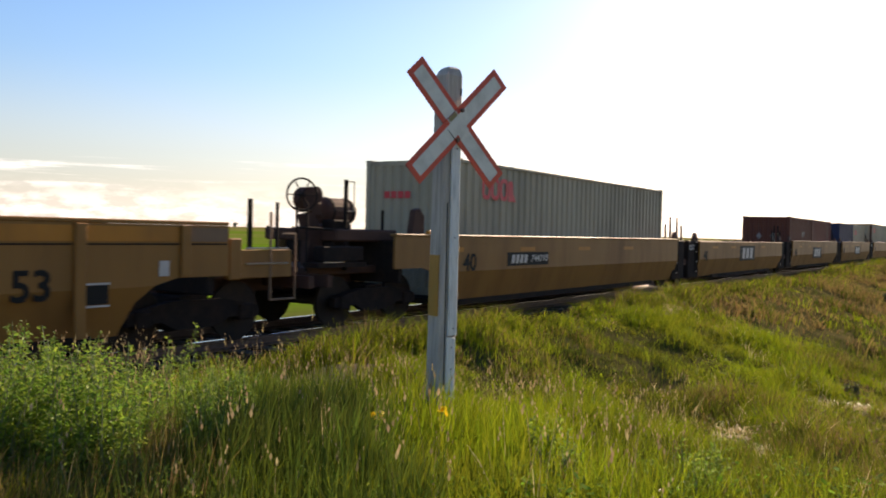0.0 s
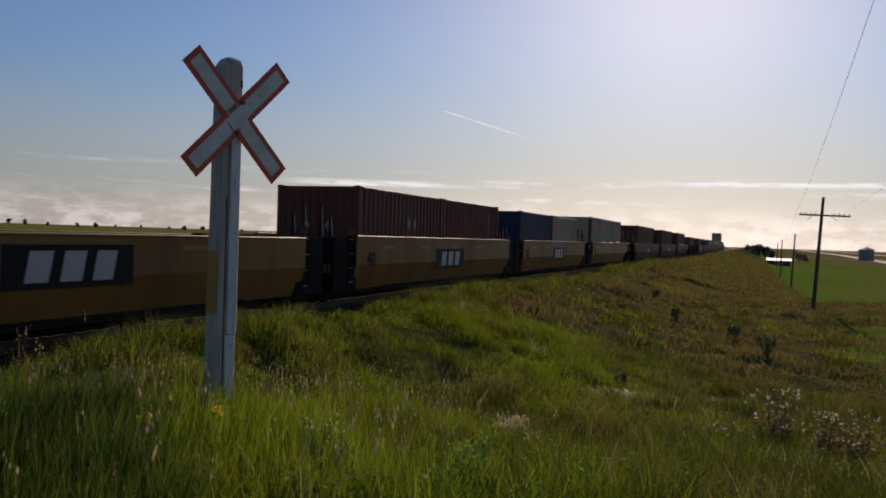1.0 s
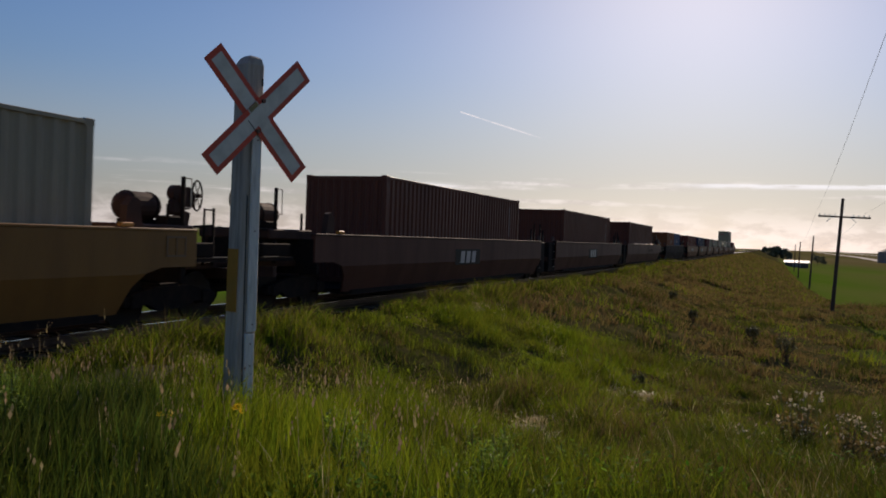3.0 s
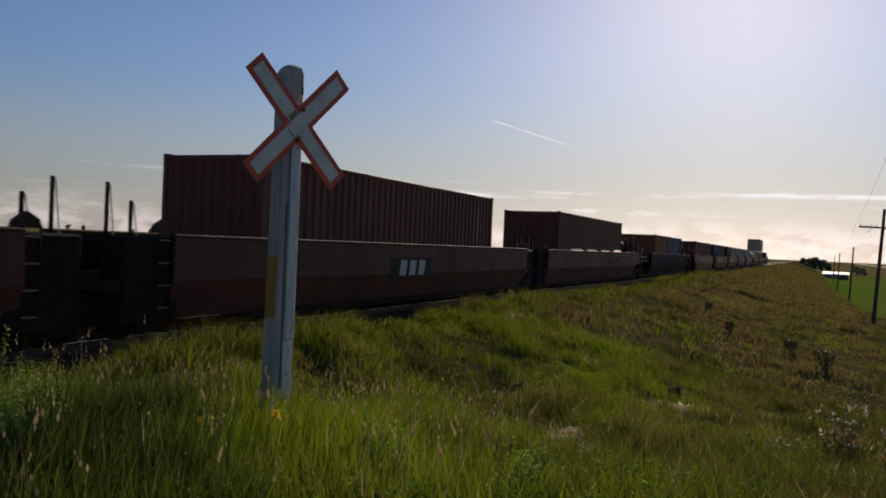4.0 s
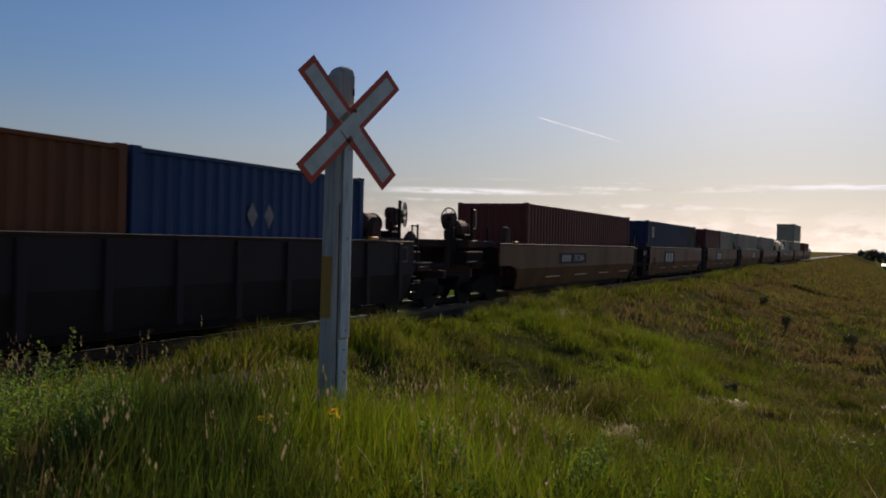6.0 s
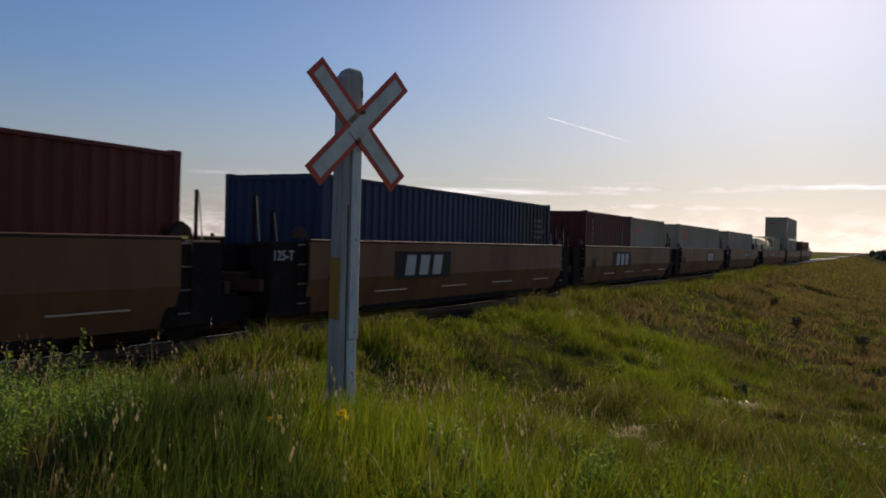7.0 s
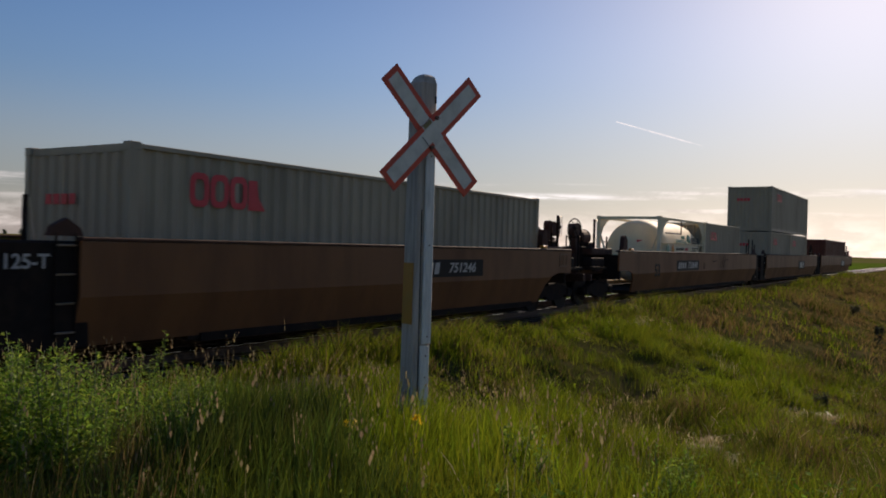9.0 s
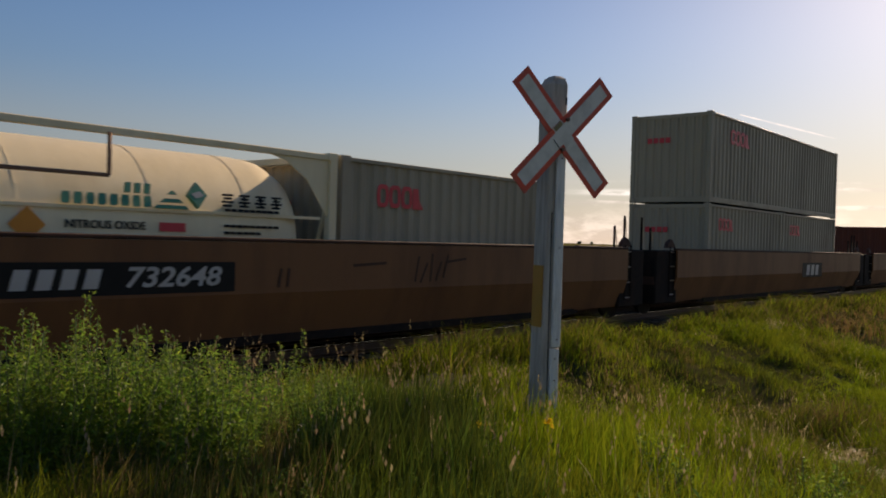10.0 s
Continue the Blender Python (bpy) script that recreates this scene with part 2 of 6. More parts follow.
MAT = {
    "car_yellow": paint("car_yellow", (0.27, 0.125, 0.032), (0.13, 0.058, 0.022), 0.6, 0.5),
    "car_ochre": paint("car_ochre", (0.21, 0.088, 0.034), (0.105, 0.044, 0.022), 0.7, 0.55),
    "car_pale": paint("car_pale", (0.20, 0.12, 0.07), (0.15, 0.09, 0.06), 0.6, 0.5),
    "car_brown": paint("car_brown", (0.112, 0.040, 0.024), (0.058, 0.023, 0.016), 0.7, 0.6),
    "car_grey": paint("car_grey", (0.040, 0.027, 0.023), (0.045, 0.028, 0.022), 0.6, 0.65),
    "chord_orange": paint("chord_orange", (0.46, 0.18, 0.025), (0.16, 0.075, 0.03), 0.6, 0.45),
    "black_steel": material("black_steel", (0.021, 0.016, 0.014), 0.75, 0.0, 0.3, 8, 0.15, (0.05, 0.029, 0.019), 2.0, 0.6, spec=0.06),
    "deck_rust": material("deck_rust", (0.085, 0.040, 0.026), 0.7, 0.0, 0.3, 6, 0.2, (0.022, 0.013, 0.011), 1.5, 0.7, spec=0.2),
    "bright_steel": material("bright_steel", (0.54, 0.45, 0.36), 0.38, 0.8, 0.1, 20, 0.05),
    "worn_plate": material("worn_plate", (0.34, 0.15, 0.07), 0.6, 0.0, 0.2, 7, 0.05, (0.25, 0.12, 0.06), 2.0, 0.6),
    "wheel_steel": material("wheel_steel", (0.030, 0.022, 0.017), 0.65, 0.15, 0.25, 9, 0.1, (0.055, 0.032, 0.02), 4, 0.6, spec=0.15),
    "box_sage": paint("box_sage", (0.375, 0.318, 0.222), (0.20, 0.17, 0.12), 0.55),
    "box_maroon": paint("box_maroon", (0.14, 0.026, 0.020), (0.07, 0.03, 0.025), 0.5),
    "box_brown": paint("box_brown", (0.135, 0.040, 0.024), (0.085, 0.032, 0.02), 0.5),
    "box_red": paint("box_red", (0.16, 0.030, 0.020), (0.09, 0.03, 0.02), 0.5),
    "box_orange": paint("box_orange", (0.21, 0.062, 0.020), (0.10, 0.042, 0.022), 0.5),
    "box_blue": paint("box_blue", (0.028, 0.062, 0.145), (0.035, 0.035, 0.045), 0.4),
    "box_navy": paint("box_navy", (0.022, 0.038, 0.085), (0.03, 0.03, 0.04), 0.4),
    "tank_white": paint("tank_white", (0.84, 0.71, 0.46), (0.52, 0.40, 0.22), 0.4, 0.6),
    "white_mark": material("white_mark", (0.47, 0.44, 0.40), 0.5, 0, 0.12, 9, 0, (0.35, 0.3, 0.25), 3, 0.4),
    "faded_mark": material("faded_mark", (0.30, 0.27, 0.25), 0.6, 0, 0.2, 9, 0, (0.14, 0.09, 0.08), 4, 0.7, spec=0.2),
    "dim_mark": material("dim_mark", (0.14, 0.125, 0.12), 0.6, 0, 0.25, 9, 0, (0.07, 0.05, 0.05), 4, 0.7, spec=0.15),
    "worn_mark": material("worn_mark", (0.075, 0.042, 0.028), 0.7, 0, 0.3, 9, 0, (0.09, 0.045, 0.03), 4, 0.8, spec=0.1),
    "box_dark": paint("box_dark", (0.022, 0.027, 0.030), (0.03, 0.03, 0.035), 0.4),
    "dark_mark": material("dark_mark", (0.014, 0.013, 0.012), 0.6, 0, 0.2, 9, 0, spec=0.15),
    "red_mark": material("red_mark", (0.62, 0.035, 0.045), 0.5, 0, 0.12, 9, 0),
    "green_mark": material("green_mark", (0.03, 0.22, 0.13), 0.5, 0, 0.12, 9, 0),
    "amber_mark": material("amber_mark", (0.70, 0.25, 0.02), 0.5, 0, 0.12, 9, 0),
    "sign_white": material("sign_white", (0.68, 0.65, 0.55), 0.45, 0, 0.06, 14, 0.03, (0.36, 0.34, 0.27), 5, 0.5),
    "sign_red": material("sign_red", (0.66, 0.07, 0.025), 0.45, 0, 0.10, 14, 0.03, (0.42, 0.10, 0.05), 6, 0.5),
    "sign_back": material("sign_back", (0.45, 0.45, 0.44), 0.4, 0.7, 0.1, 10, 0.03),
    "post_paint": material("post_paint", (0.46, 0.405, 0.34), 0.8, 0, 0.2, 5, 0.5, (0.20, 0.18, 0.16), 3.0, 0.75, streak=(7, 7, 0.6), spec=0.2),
    "batten_paint": material("batten_paint", (0.72, 0.69, 0.62), 0.6, 0, 0.12, 6, 0.25, (0.34, 0.32, 0.29), 4.0, 0.7, streak=(8, 8, 0.7), spec=0.35),
    "post_yellow": material("post_yellow", (0.42, 0.20, 0.03), 0.45, 0, 0.08, 9, 0.05, (0.3, 0.2, 0.05), 6, 0.5),
    "pole_wood": material("pole_wood", (0.075, 0.05, 0.035), 0.85, 0, 0.25, 6, 0.3, streak=(4, 4, 0.4)),
    "glass_insulator": material("glass_insulator", (0.35, 0.5, 0.45), 0.15, 0, 0.1, 9, 0),
    "wire": material("wire", (0.30, 0.30, 0.30), 0.4, 0.8, 0.1, 9, 0),
    "rail_steel": material("rail_steel", (0.16, 0.09, 0.06), 0.55, 0.5, 0.2, 8, 0.1),
    "rail_head": material("rail_head", (0.62, 0.60, 0.57), 0.16, 1.0, 0.06, 12, 0.02),
    "tie_wood": material("tie_wood", (0.07, 0.052, 0.04), 0.9, 0, 0.3, 7, 0.4, per="object", streak=(6, 1, 6)),
    "ballast": material("ballast", (0.036, 0.026, 0.019), 0.95, 0, 0.4, 30, 0.6, (0.05, 0.036, 0.026), 1.2, 0.6, spec=0.0),
    "stone": material("stone", (0.042, 0.031, 0.023), 0.95, 0, 0.3, 20, 0.2, per="island", spec=0.0),
    "soil": material("soil", (0.21, 0.150, 0.098), 0.95, 0, 0.3, 14, 0.9, (0.08, 0.06, 0.04), 1.5, 0.6),
    "grass": material("grass", (0.172, 0.226, 0.012), 0.65, 0, 0.35, 0.8, 0, (0.165, 0.155, 0.020), 0.6, 0.8, per="island", translucent=0.5, spec=0.03),
    "grass_brown": material("grass_brown", (0.20, 0.145, 0.05), 0.7, 0, 0.3, 0.8, 0, (0.11, 0.08, 0.035), 0.5, 0.7, per="island", translucent=0.45, spec=0.08),
    "grass_dark": material("grass_dark", (0.074, 0.098, 0.011), 0.65, 0, 0.3, 0.8, 0, (0.078, 0.074, 0.015), 0.7, 0.7, per="island", translucent=0.45, spec=0.05),
    # this green is darkened to stand in for the shade of dense grass
    "shaded_green": material("shaded_green", (0.074, 0.110, 0.016), 0.6, 0, 0.3, 1.2, 0, (0.07, 0.062, 0.02), 0.9, 0.6, per="island", translucent=0.4, spec=0.05),
    "straw": material("straw", (0.50, 0.41, 0.21), 0.5, 0, 0.2, 3, 0, per="island", translucent=0.4, spec=0.3),
    "seed_head": material("seed_head", (0.30, 0.23, 0.12), 0.8, 0, 0.2, 3, 0, per="island", translucent=0.35, spec=0.2),
    "weed_leaf": material("weed_leaf", (0.150, 0.300, 0.022), 0.7, 0, 0.25, 3, 0, (0.30, 0.33, 0.06), 2.0, 0.6, per="island", translucent=0.55, spec=0.04),
    "herb_leaf": material("herb_leaf", (0.178, 0.278, 0.034), 0.45, 0, 0.35, 3, 0, (0.30, 0.31, 0.085), 2.0, 0.6, per="island", translucent=0.55, spec=0.22),
    "weed_stem": material("weed_stem", (0.12, 0.15, 0.05), 0.6, 0, 0.2, 5, 0),
    "petal": material("petal", (0.85, 0.60, 0.02), 0.5, 0, 0.1, 5, 0, translucent=0.4),
    "dry_head": material("dry_head", (0.66, 0.56, 0.38), 0.8, 0, 0.2, 9, 0, per="island", translucent=0.3),
    "bush_leaf": material("bush_leaf", (0.085, 0.085, 0.035), 0.6, 0, 0.2, 3, 0, per="island", translucent=0.3),
    "roof_white": material("roof_white", (0.55, 0.56, 0.58), 0.5, 0.0, 0.06, 3, 0.05),
    "wall_dark": material("wall_dark", (0.10, 0.08, 0.07), 0.8, 0, 0.2, 3, 0.1),
    "wall_grey": material("wall_grey", (0.20, 0.19, 0.18), 0.7, 0, 0.15, 2, 0.1),
    "gravel_far": material("gravel_far", (0.52, 0.45, 0.37), 0.95, 0, 0.15, 0.4, 0.1),
    "far_tree": material("far_tree", (0.11, 0.125, 0.075), 0.8, 0, 0.3, 0.5, 0, per="island", translucent=0.2),
}


def ground_material():
    m = bpy.data.materials.new("ground")
    m.use_nodes = True
    n, l = m.node_tree.nodes, m.node_tree.links
    b = n["Principled BSDF"]
    b.inputs["Roughness"].default_value = 0.95
    b.inputs["Specular IOR Level"].default_value = 0.0
    co = n.new("ShaderNodeTexCoord")

    def tex(scale, detail=6, stretch=(1, 1, 1)):
        mp = n.new("ShaderNodeMapping")
        mp.inputs["Scale"].default_value = stretch
        l.new(co.outputs["Object"], mp.inputs[0])
        t = n.new("ShaderNodeTexNoise")
        t.inputs["Scale"].default_value, t.inputs["Detail"].default_value = scale, detail
        l.new(mp.outputs[0], t.inputs["Vector"])
        return t.outputs["Fac"]

    def blend(fac, a, c, lo=0.4, hi=0.6):
        mr = n.new("ShaderNodeMapRange")
        mr.inputs["From Min"].default_value, mr.inputs["From Max"].default_value = lo, hi
        l.new(fac, mr.inputs["Value"])
        mx = n.new("ShaderNodeMix")
        mx.data_type = "RGBA"
        l.new(mr.outputs[0], mx.inputs["Factor"])
        for key, v in (("A", a), ("B", c)):
            if isinstance(v, tuple):
                mx.inputs[key].default_value = (*v, 1)
            else:
                l.new(v, mx.inputs[key])
        return mx.outputs["Result"]

    near = blend(tex(1.3), (0.060, 0.060, 0.018), (0.10, 0.085, 0.035))
    near = blend(tex(9), near, (0.08, 0.055, 0.03), 0.55, 0.75)
    crop = blend(tex(0.02, 4, (0.3, 1, 1)), (0.080, 0.150, 0.012), (0.105, 0.165, 0.020))
    sep = n.new("ShaderNodeSeparateXYZ")
    l.new(co.outputs["Object"], sep.inputs[0])
    crop = blend(sep.outputs["X"], crop, blend(tex(0.012, 5, (0.2, 1, 1)), (0.12, 0.13, 0.03), (0.17, 0.14, 0.065)), 220, 480)
    crop = blend(tex(0.006, 5, (0.25, 1, 1)), crop, (0.15, 0.125, 0.05), 0.49, 0.60)
    wob = n.new("ShaderNodeMath")
    wob.operation = "MULTIPLY_ADD"
    l.new(tex(0.15), wob.inputs[0])
    wob.inputs[1].default_value = 4.0
    l.new(sep.outputs["Y"], wob.inputs[2])
    field = blend(wob.outputs[0], crop, near, -2.2, -0.8)
    far_side = blend(sep.outputs["Y"], field, crop, 17.0, 22.0)
    l.new(far_side, b.inputs["Base Color"])
    bp = n.new("ShaderNodeBump")
    bp.inputs["Strength"].default_value, bp.inputs["Distance"].default_value = 0.6, 0.08
    l.new(tex(12), bp.inputs["Height"])
    l.new(bp.outputs[0], b.inputs["Normal"])
    return m


MAT["ground"] = ground_material()


# ---- mesh helpers ----
def link_mesh(name, bm, mat, parent=None, label=""):
    me = bpy.data.meshes.new(name)
    bm.normal_update()
    bm.to_mesh(me)
    bm.free()
    me.materials.append(MAT[mat])
    ob = new(name, me)
    ob.parent = parent
    if label:
        ob["label"] = label
    return ob


def part(name, bm, mat, parent, label=""):
    return link_mesh(name, bm, mat, parent, label)


def share(name, me, parent, m=None, label=""):
    """One more object on a mesh that exists."""
    ob = new(name, me)
    ob.parent = parent
    if m is not None:
        ob.matrix_basis = m
    if label:
        ob["label"] = label
    return ob


def add_box(bm, x0, x1, y0, y1, z0, z1, bevel=0.0):
    r = bmesh.ops.create_cube(bm, size=1.0, matrix=Matrix.Translation(((x0 + x1) / 2, (y0 + y1) / 2, (z0 + z1) / 2)) @ Matrix.Diagonal((x1 - x0, y1 - y0, z1 - z0, 1)))
    if bevel:
        edges = list({e for v in r["verts"] for e in v.link_edges})
        bmesh.ops.bevel(bm, geom=edges, offset=bevel, segments=1, affect="EDGES", profile=0.5)
    return bm


def box(x0, x1, y0, y1, z0, z1, bevel=0.0):
    return add_box(bmesh.new(), x0, x1, y0, y1, z0, z1, bevel)


def add_tube(bm, p, q, r, sides=8, r2=None):
    p, q = Vector(p), Vector(q)
    d = q - p
    m = Matrix.Translation((p + q) / 2) @ d.to_track_quat("Z", "Y").to_matrix().to_4x4()
    bmesh.ops.create_cone(bm, cap_ends=True, segments=sides, radius1=r, radius2=r if r2 is None else r2, depth=d.length, matrix=m)
    return bm


def tube(p, q, r, sides=8, r2=None):
    return add_tube(bmesh.new(), p, q, r, sides, r2)


def prism(outline, y0, y1):
    """An outline in x and z, drawn out from y0 to y1."""
    bm = bmesh.new()
    a = [bm.verts.new((x, y0, z)) for x, z in outline]
    b = [bm.verts.new((x, y1, z)) for x, z in outline]
    bm.faces.new(a)
    bm.faces.new(b[::-1])
    for i in range(len(a)):
        j = (i + 1) % len(a)
        bm.faces.new((a[j], a[i], b[i], b[j]))
    bmesh.ops.recalc_face_normals(bm, faces=bm.faces)
    return bm


def raw(name, verts, faces, mat):
    me = bpy.data.meshes.new(name)
    me.from_pydata(verts, [], faces)
    me.materials.append(MAT[mat])
    me.update()
    return me


def anchor(name, x, y, z, label, category, group="", kind=""):
    ob = new(name)
    ob.empty_display_size = 0.2
    ob.matrix_basis = pose(x, y, z)
    return tagged(ob, label, category, group, kind)


def letters(name, text, size, mat, parent, m, label="", shear=0.0, align="CENTER"):
    cu = bpy.data.curves.new(name, "FONT")
    cu.body, cu.size, cu.shear, cu.extrude = text, size, shear, 0.003
    cu.align_x, cu.align_y, cu.resolution_u = align, "CENTER", 3
    cu.offset = size * 0.02
    tmp = bpy.data.objects.new(name, cu)
    scene.collection.objects.link(tmp)
    bpy.context.view_layer.update()
    me = bpy.data.meshes.new_from_object(tmp.evaluated_get(bpy.context.evaluated_depsgraph_get()))
    bpy.data.objects.remove(tmp)
    me.materials.clear()
    me.materials.append(MAT[mat])
    ob = share(name, me, parent, m, label)
    return ob


# ---- ground ----
DROP_X = (-900, -60, -30, -15, -7, 4.5, 8, 13, 21, 35, 50, 103, 152, 400, 1500)
DROP_Z = (2.0, 2.2, 2.0, 1.3, 0.0, 0.0, 0.55, 1.25, 1.95, 1.9, 1.7, 3.3, 3.9, 4.5, 1.5)


def smooth(v, lo, hi):
    t = np.clip((np.asarray(v, float) - lo) / (hi - lo), 0, 1)
    return t * t * (3 - 2 * t)


def height(x, y):
    """The ground's height: a level approach to the crossing, an embankment that falls to the ditch, fields beyond."""
    x, y = np.asarray(x, float), np.asarray(y, float)
    drop = np.interp(x, DROP_X, DROP_Z)
    slope = np.maximum(0, (7.6 - y) * 0.46)
    fall = drop * (1 - np.exp(-(slope / np.maximum(drop, 0.05)) ** 1.6))
    z = 0.10 - 0.15 * smooth(y, 3.5, 7.0) - fall
    z = z - 0.55 * smooth(y, 7.5, 8.6)
    z = z + 3.0 * smooth(y, 60, 1500) - 0.5 * smooth(y, 12, 18)
    lumps = 0.05 * np.sin(x * 1.7 + y * 0.6) * np.sin(y * 1.3 - x * 0.4) + 0.03 * np.sin(x * 3.1 - y * 2.3)
    lumps = lumps + 0.05 * np.sin(x * 2.3 + 1.7 * np.sin(y * 0.9)) * np.sin(y * 2.9 + 1.3 * np.sin(x * 0.7)) * smooth(x, 6, 9)
    return z + lumps * smooth(9.0 - y, 0.8, 2.5)


def axis(parts):
    out = []
    for lo, hi, n in parts:
        out += list(np.linspace(lo, hi, n, endpoint=False))
    return np.array(out + [parts[-1][1]])


gx = axis([(-2400, -300, 12), (-300, -40, 16), (-40, -8, 24), (-8, 30, 120), (30, 70, 60), (70, 250, 50), (250, 2400, 24)])
gy = axis([(-2400, -300, 12), (-300, -40, 16), (-40, -8, 32), (-8, 10, 72), (10, 24, 20), (24, 300, 24), (300, 2400, 16)])
X, Y = np.meshgrid(gx, gy)
Z = height(X, Y)
gv = np.stack([X.ravel(), Y.ravel(), Z.ravel()], 1)
nx, ny = len(gx), len(gy)
gf = [(j * nx + i, j * nx + i + 1, (j + 1) * nx + i + 1, (j + 1) * nx + i) for j in range(ny - 1) for i in range(nx - 1)]
ground = tagged(new("ground", raw("ground", gv.tolist(), gf, "ground")), "uneven grassy prairie ground falling from the railway bank", "ground", kind="structure")
for poly in ground.data.polygons:
    poly.use_smooth = True


# ---- track ----
def sweep(profile, x0, x1, name, mat, parent=None, label=""):
    """A closed outline in y and z, drawn out along the track."""
    bm = bmesh.new()
    a = [bm.verts.new((x0, y, z)) for y, z in profile]
    b = [bm.verts.new((x1, y, z)) for y, z in profile]
    bm.faces.new(a)
    bm.faces.new(b[::-1])
    for i in range(len(a)):
        j = (i + 1) % len(a)
        bm.faces.new((a[i], a[j], b[j], b[i]))
    bmesh.ops.recalc_face_normals(bm, faces=bm.faces)
    return link_mesh(name, bm, mat, parent, label)


bed = sweep([(TRACK_Y - 3.2, -1.2), (TRACK_Y - 2.9, -0.72), (TRACK_Y - 1.75, -0.20), (TRACK_Y + 1.75, -0.20), (TRACK_Y + 2.9, -0.72), (TRACK_Y + 3.2, -1.2)],
            -400, 1900, "trackbed", "ballast")
tagged(bed, "dark crushed-stone railway bed under the rails", "track bed", kind="structure")
for side in (-1, 1):
    yr = TRACK_Y + side * 0.7525
    rail = anchor("rail", 0, yr, 0, "rusty steel rail with a polished running surface", "rail", "rails of the track", "structure")
    w = [(-0.075, -0.172), (-0.075, -0.155), (-0.012, -0.13), (-0.010, -0.045), (-0.036, -0.035), (-0.036, -0.006)]
    sweep(w + [(-y, z) for y, z in w[::-1]], -400, 1900, "rail_web", "rail_steel", rail)
    sweep([(-0.034, -0.0055), (-0.030, 0.0), (0.030, 0.0), (0.034, -0.0055)], -400, 1900, "running_surface", "rail_head", rail, "polished steel rail top")
tie_bm = box(-0.115, 0.115, -1.3, 1.3, -0.33, -0.175, 0.012)
tie_me = bpy.data.meshes.new("tie")
tie_bm.to_mesh(tie_me)
tie_me.materials.append(MAT["tie_wood"])
tie_bm.free()

# ---- level crossing sign ----
SIGN_X, SIGN_Y, SIGN_YAW = 5.536, 3.757, 160.6


def crossing_sign():
    base = float(height(SIGN_X, SIGN_Y)) - 0.3
    s = anchor("crossing_sign", SIGN_X, SIGN_Y, 0, "white and red crossbuck on a weathered pale timber post", "railway sign")
    s.matrix_basis = pose(SIGN_X, SIGN_Y, 0, 0, 0, SIGN_YAW - 180)
    # local x to the viewer's right along the boards, y away from the road
    h, c = 0.087, 0.012
    ring = [(-h + c, -h), (h - c, -h), (h, -h + c), (h, h - c), (h - c, h), (-h + c, h), (-h, h - c), (-h, -h + c)]
    bm = bmesh.new()
    rows = []
    for z, k, dx in ((base, 1.03, -0.030), (1.2, 1.0, -0.012), (2.99, 0.97, 0), (3.045, 0.74, 0.01), (3.065, 0.45, 0.01)):
        rows.append([bm.verts.new((x * k + dx, y * k + 0.13, z)) for x, y in ring])
    for lo, hi in zip(rows, rows[1:]):
        for i in range(8):
            bm.faces.new((lo[i], lo[(i + 1) % 8], hi[(i + 1) % 8], hi[i]))
    bm.faces.new(rows[-1])
    bm.faces.new(rows[0][::-1])
    part("post", bm, "post_paint", s, "weathered timber post with flaking pale paint")
    strip_ob = part("reflector_strip", box(-0.006, 0.006, -0.062, 0.062, -0.25, 0.25), "post_yellow", s, "faded yellow reflective strip")
    strip_ob.matrix_basis = pose(-h - 0.020, 0.128, 1.27, 0, 0.6, 0)
    # pale batten in two lengths nailed to the road face
    for z0, z1, x0 in ((0.86, 2.47, -0.004), (0.33, 0.845, -0.016)):
        bat = part("batten", box(x0 - 0.024, x0 + 0.062, 0.016, 0.040, z0, z1, 0.005), "batten_paint", s, "narrow pale painted batten, chipped")
        for z in (z0 + 0.06, (z0 + z1) / 2, z1 - 0.08):
            part("nail", tube((x0 + 0.02, 0.012, z), (x0 + 0.02, 0.018, z), 0.007, 6), "rail_steel", bat, "rusty nail head")
    part("crack", box(-0.052, -0.044, 0.0405, 0.046, 0.30, 1.95), "dark_mark", s, "dark split in the timber")
    part("corner_notch", box(h - 0.030, h - 0.014, 0.0425, 0.07, 2.83, 2.89), "dark_mark", s, "dark notch near the top of the post")
    centre = Vector((0.0, 0.0, 2.583))
    for k, (ang, yy) in enumerate(((-45.4, 0.006), (44.6, -0.008))):
        L, W = 0.61, 0.1
        turn = Matrix.Translation(centre + Vector((0, yy, 0))) @ pose(0, 0, 0, 0, -ang, 0)
        blade = part("blade", box(-L, L, -0.004, 0.004, -W, W), "sign_red", s, "red-bordered crossbuck board")
        blade.matrix_basis = turn
        if k:
            part("white_field", box(-L + 0.045, L - 0.045, -0.0065, -0.0042, -W + 0.042, W - 0.042), "sign_white", blade, "white reflective field")
            # the white of the two boards meets at the crossing
            for z0, z1 in ((-W, -W + 0.0415), (W - 0.0415, W)):
                part("white_field", box(-0.057, 0.057, -0.0063, -0.0042, z0, z1), "sign_white", blade, "white reflective field")
            part("seam", box(-0.112, -0.106, -0.0085, -0.0066, -W, W * 0.35), "dark_mark", blade, "dark rusty seam between the boards")
            part("dirt_patch", box(-0.048, 0.048, -0.0078, -0.0066, W * 0.62, W * 0.99), "seed_head", blade, "brown stain beside the bolt")
        else:
            for x0, x1 in ((-L + 0.045, -0.09), (0.09, L - 0.045)):
                part("white_field", box(x0, x1, -0.0065, -0.0042, -W + 0.042, W - 0.042), "sign_white", blade, "white reflective field")
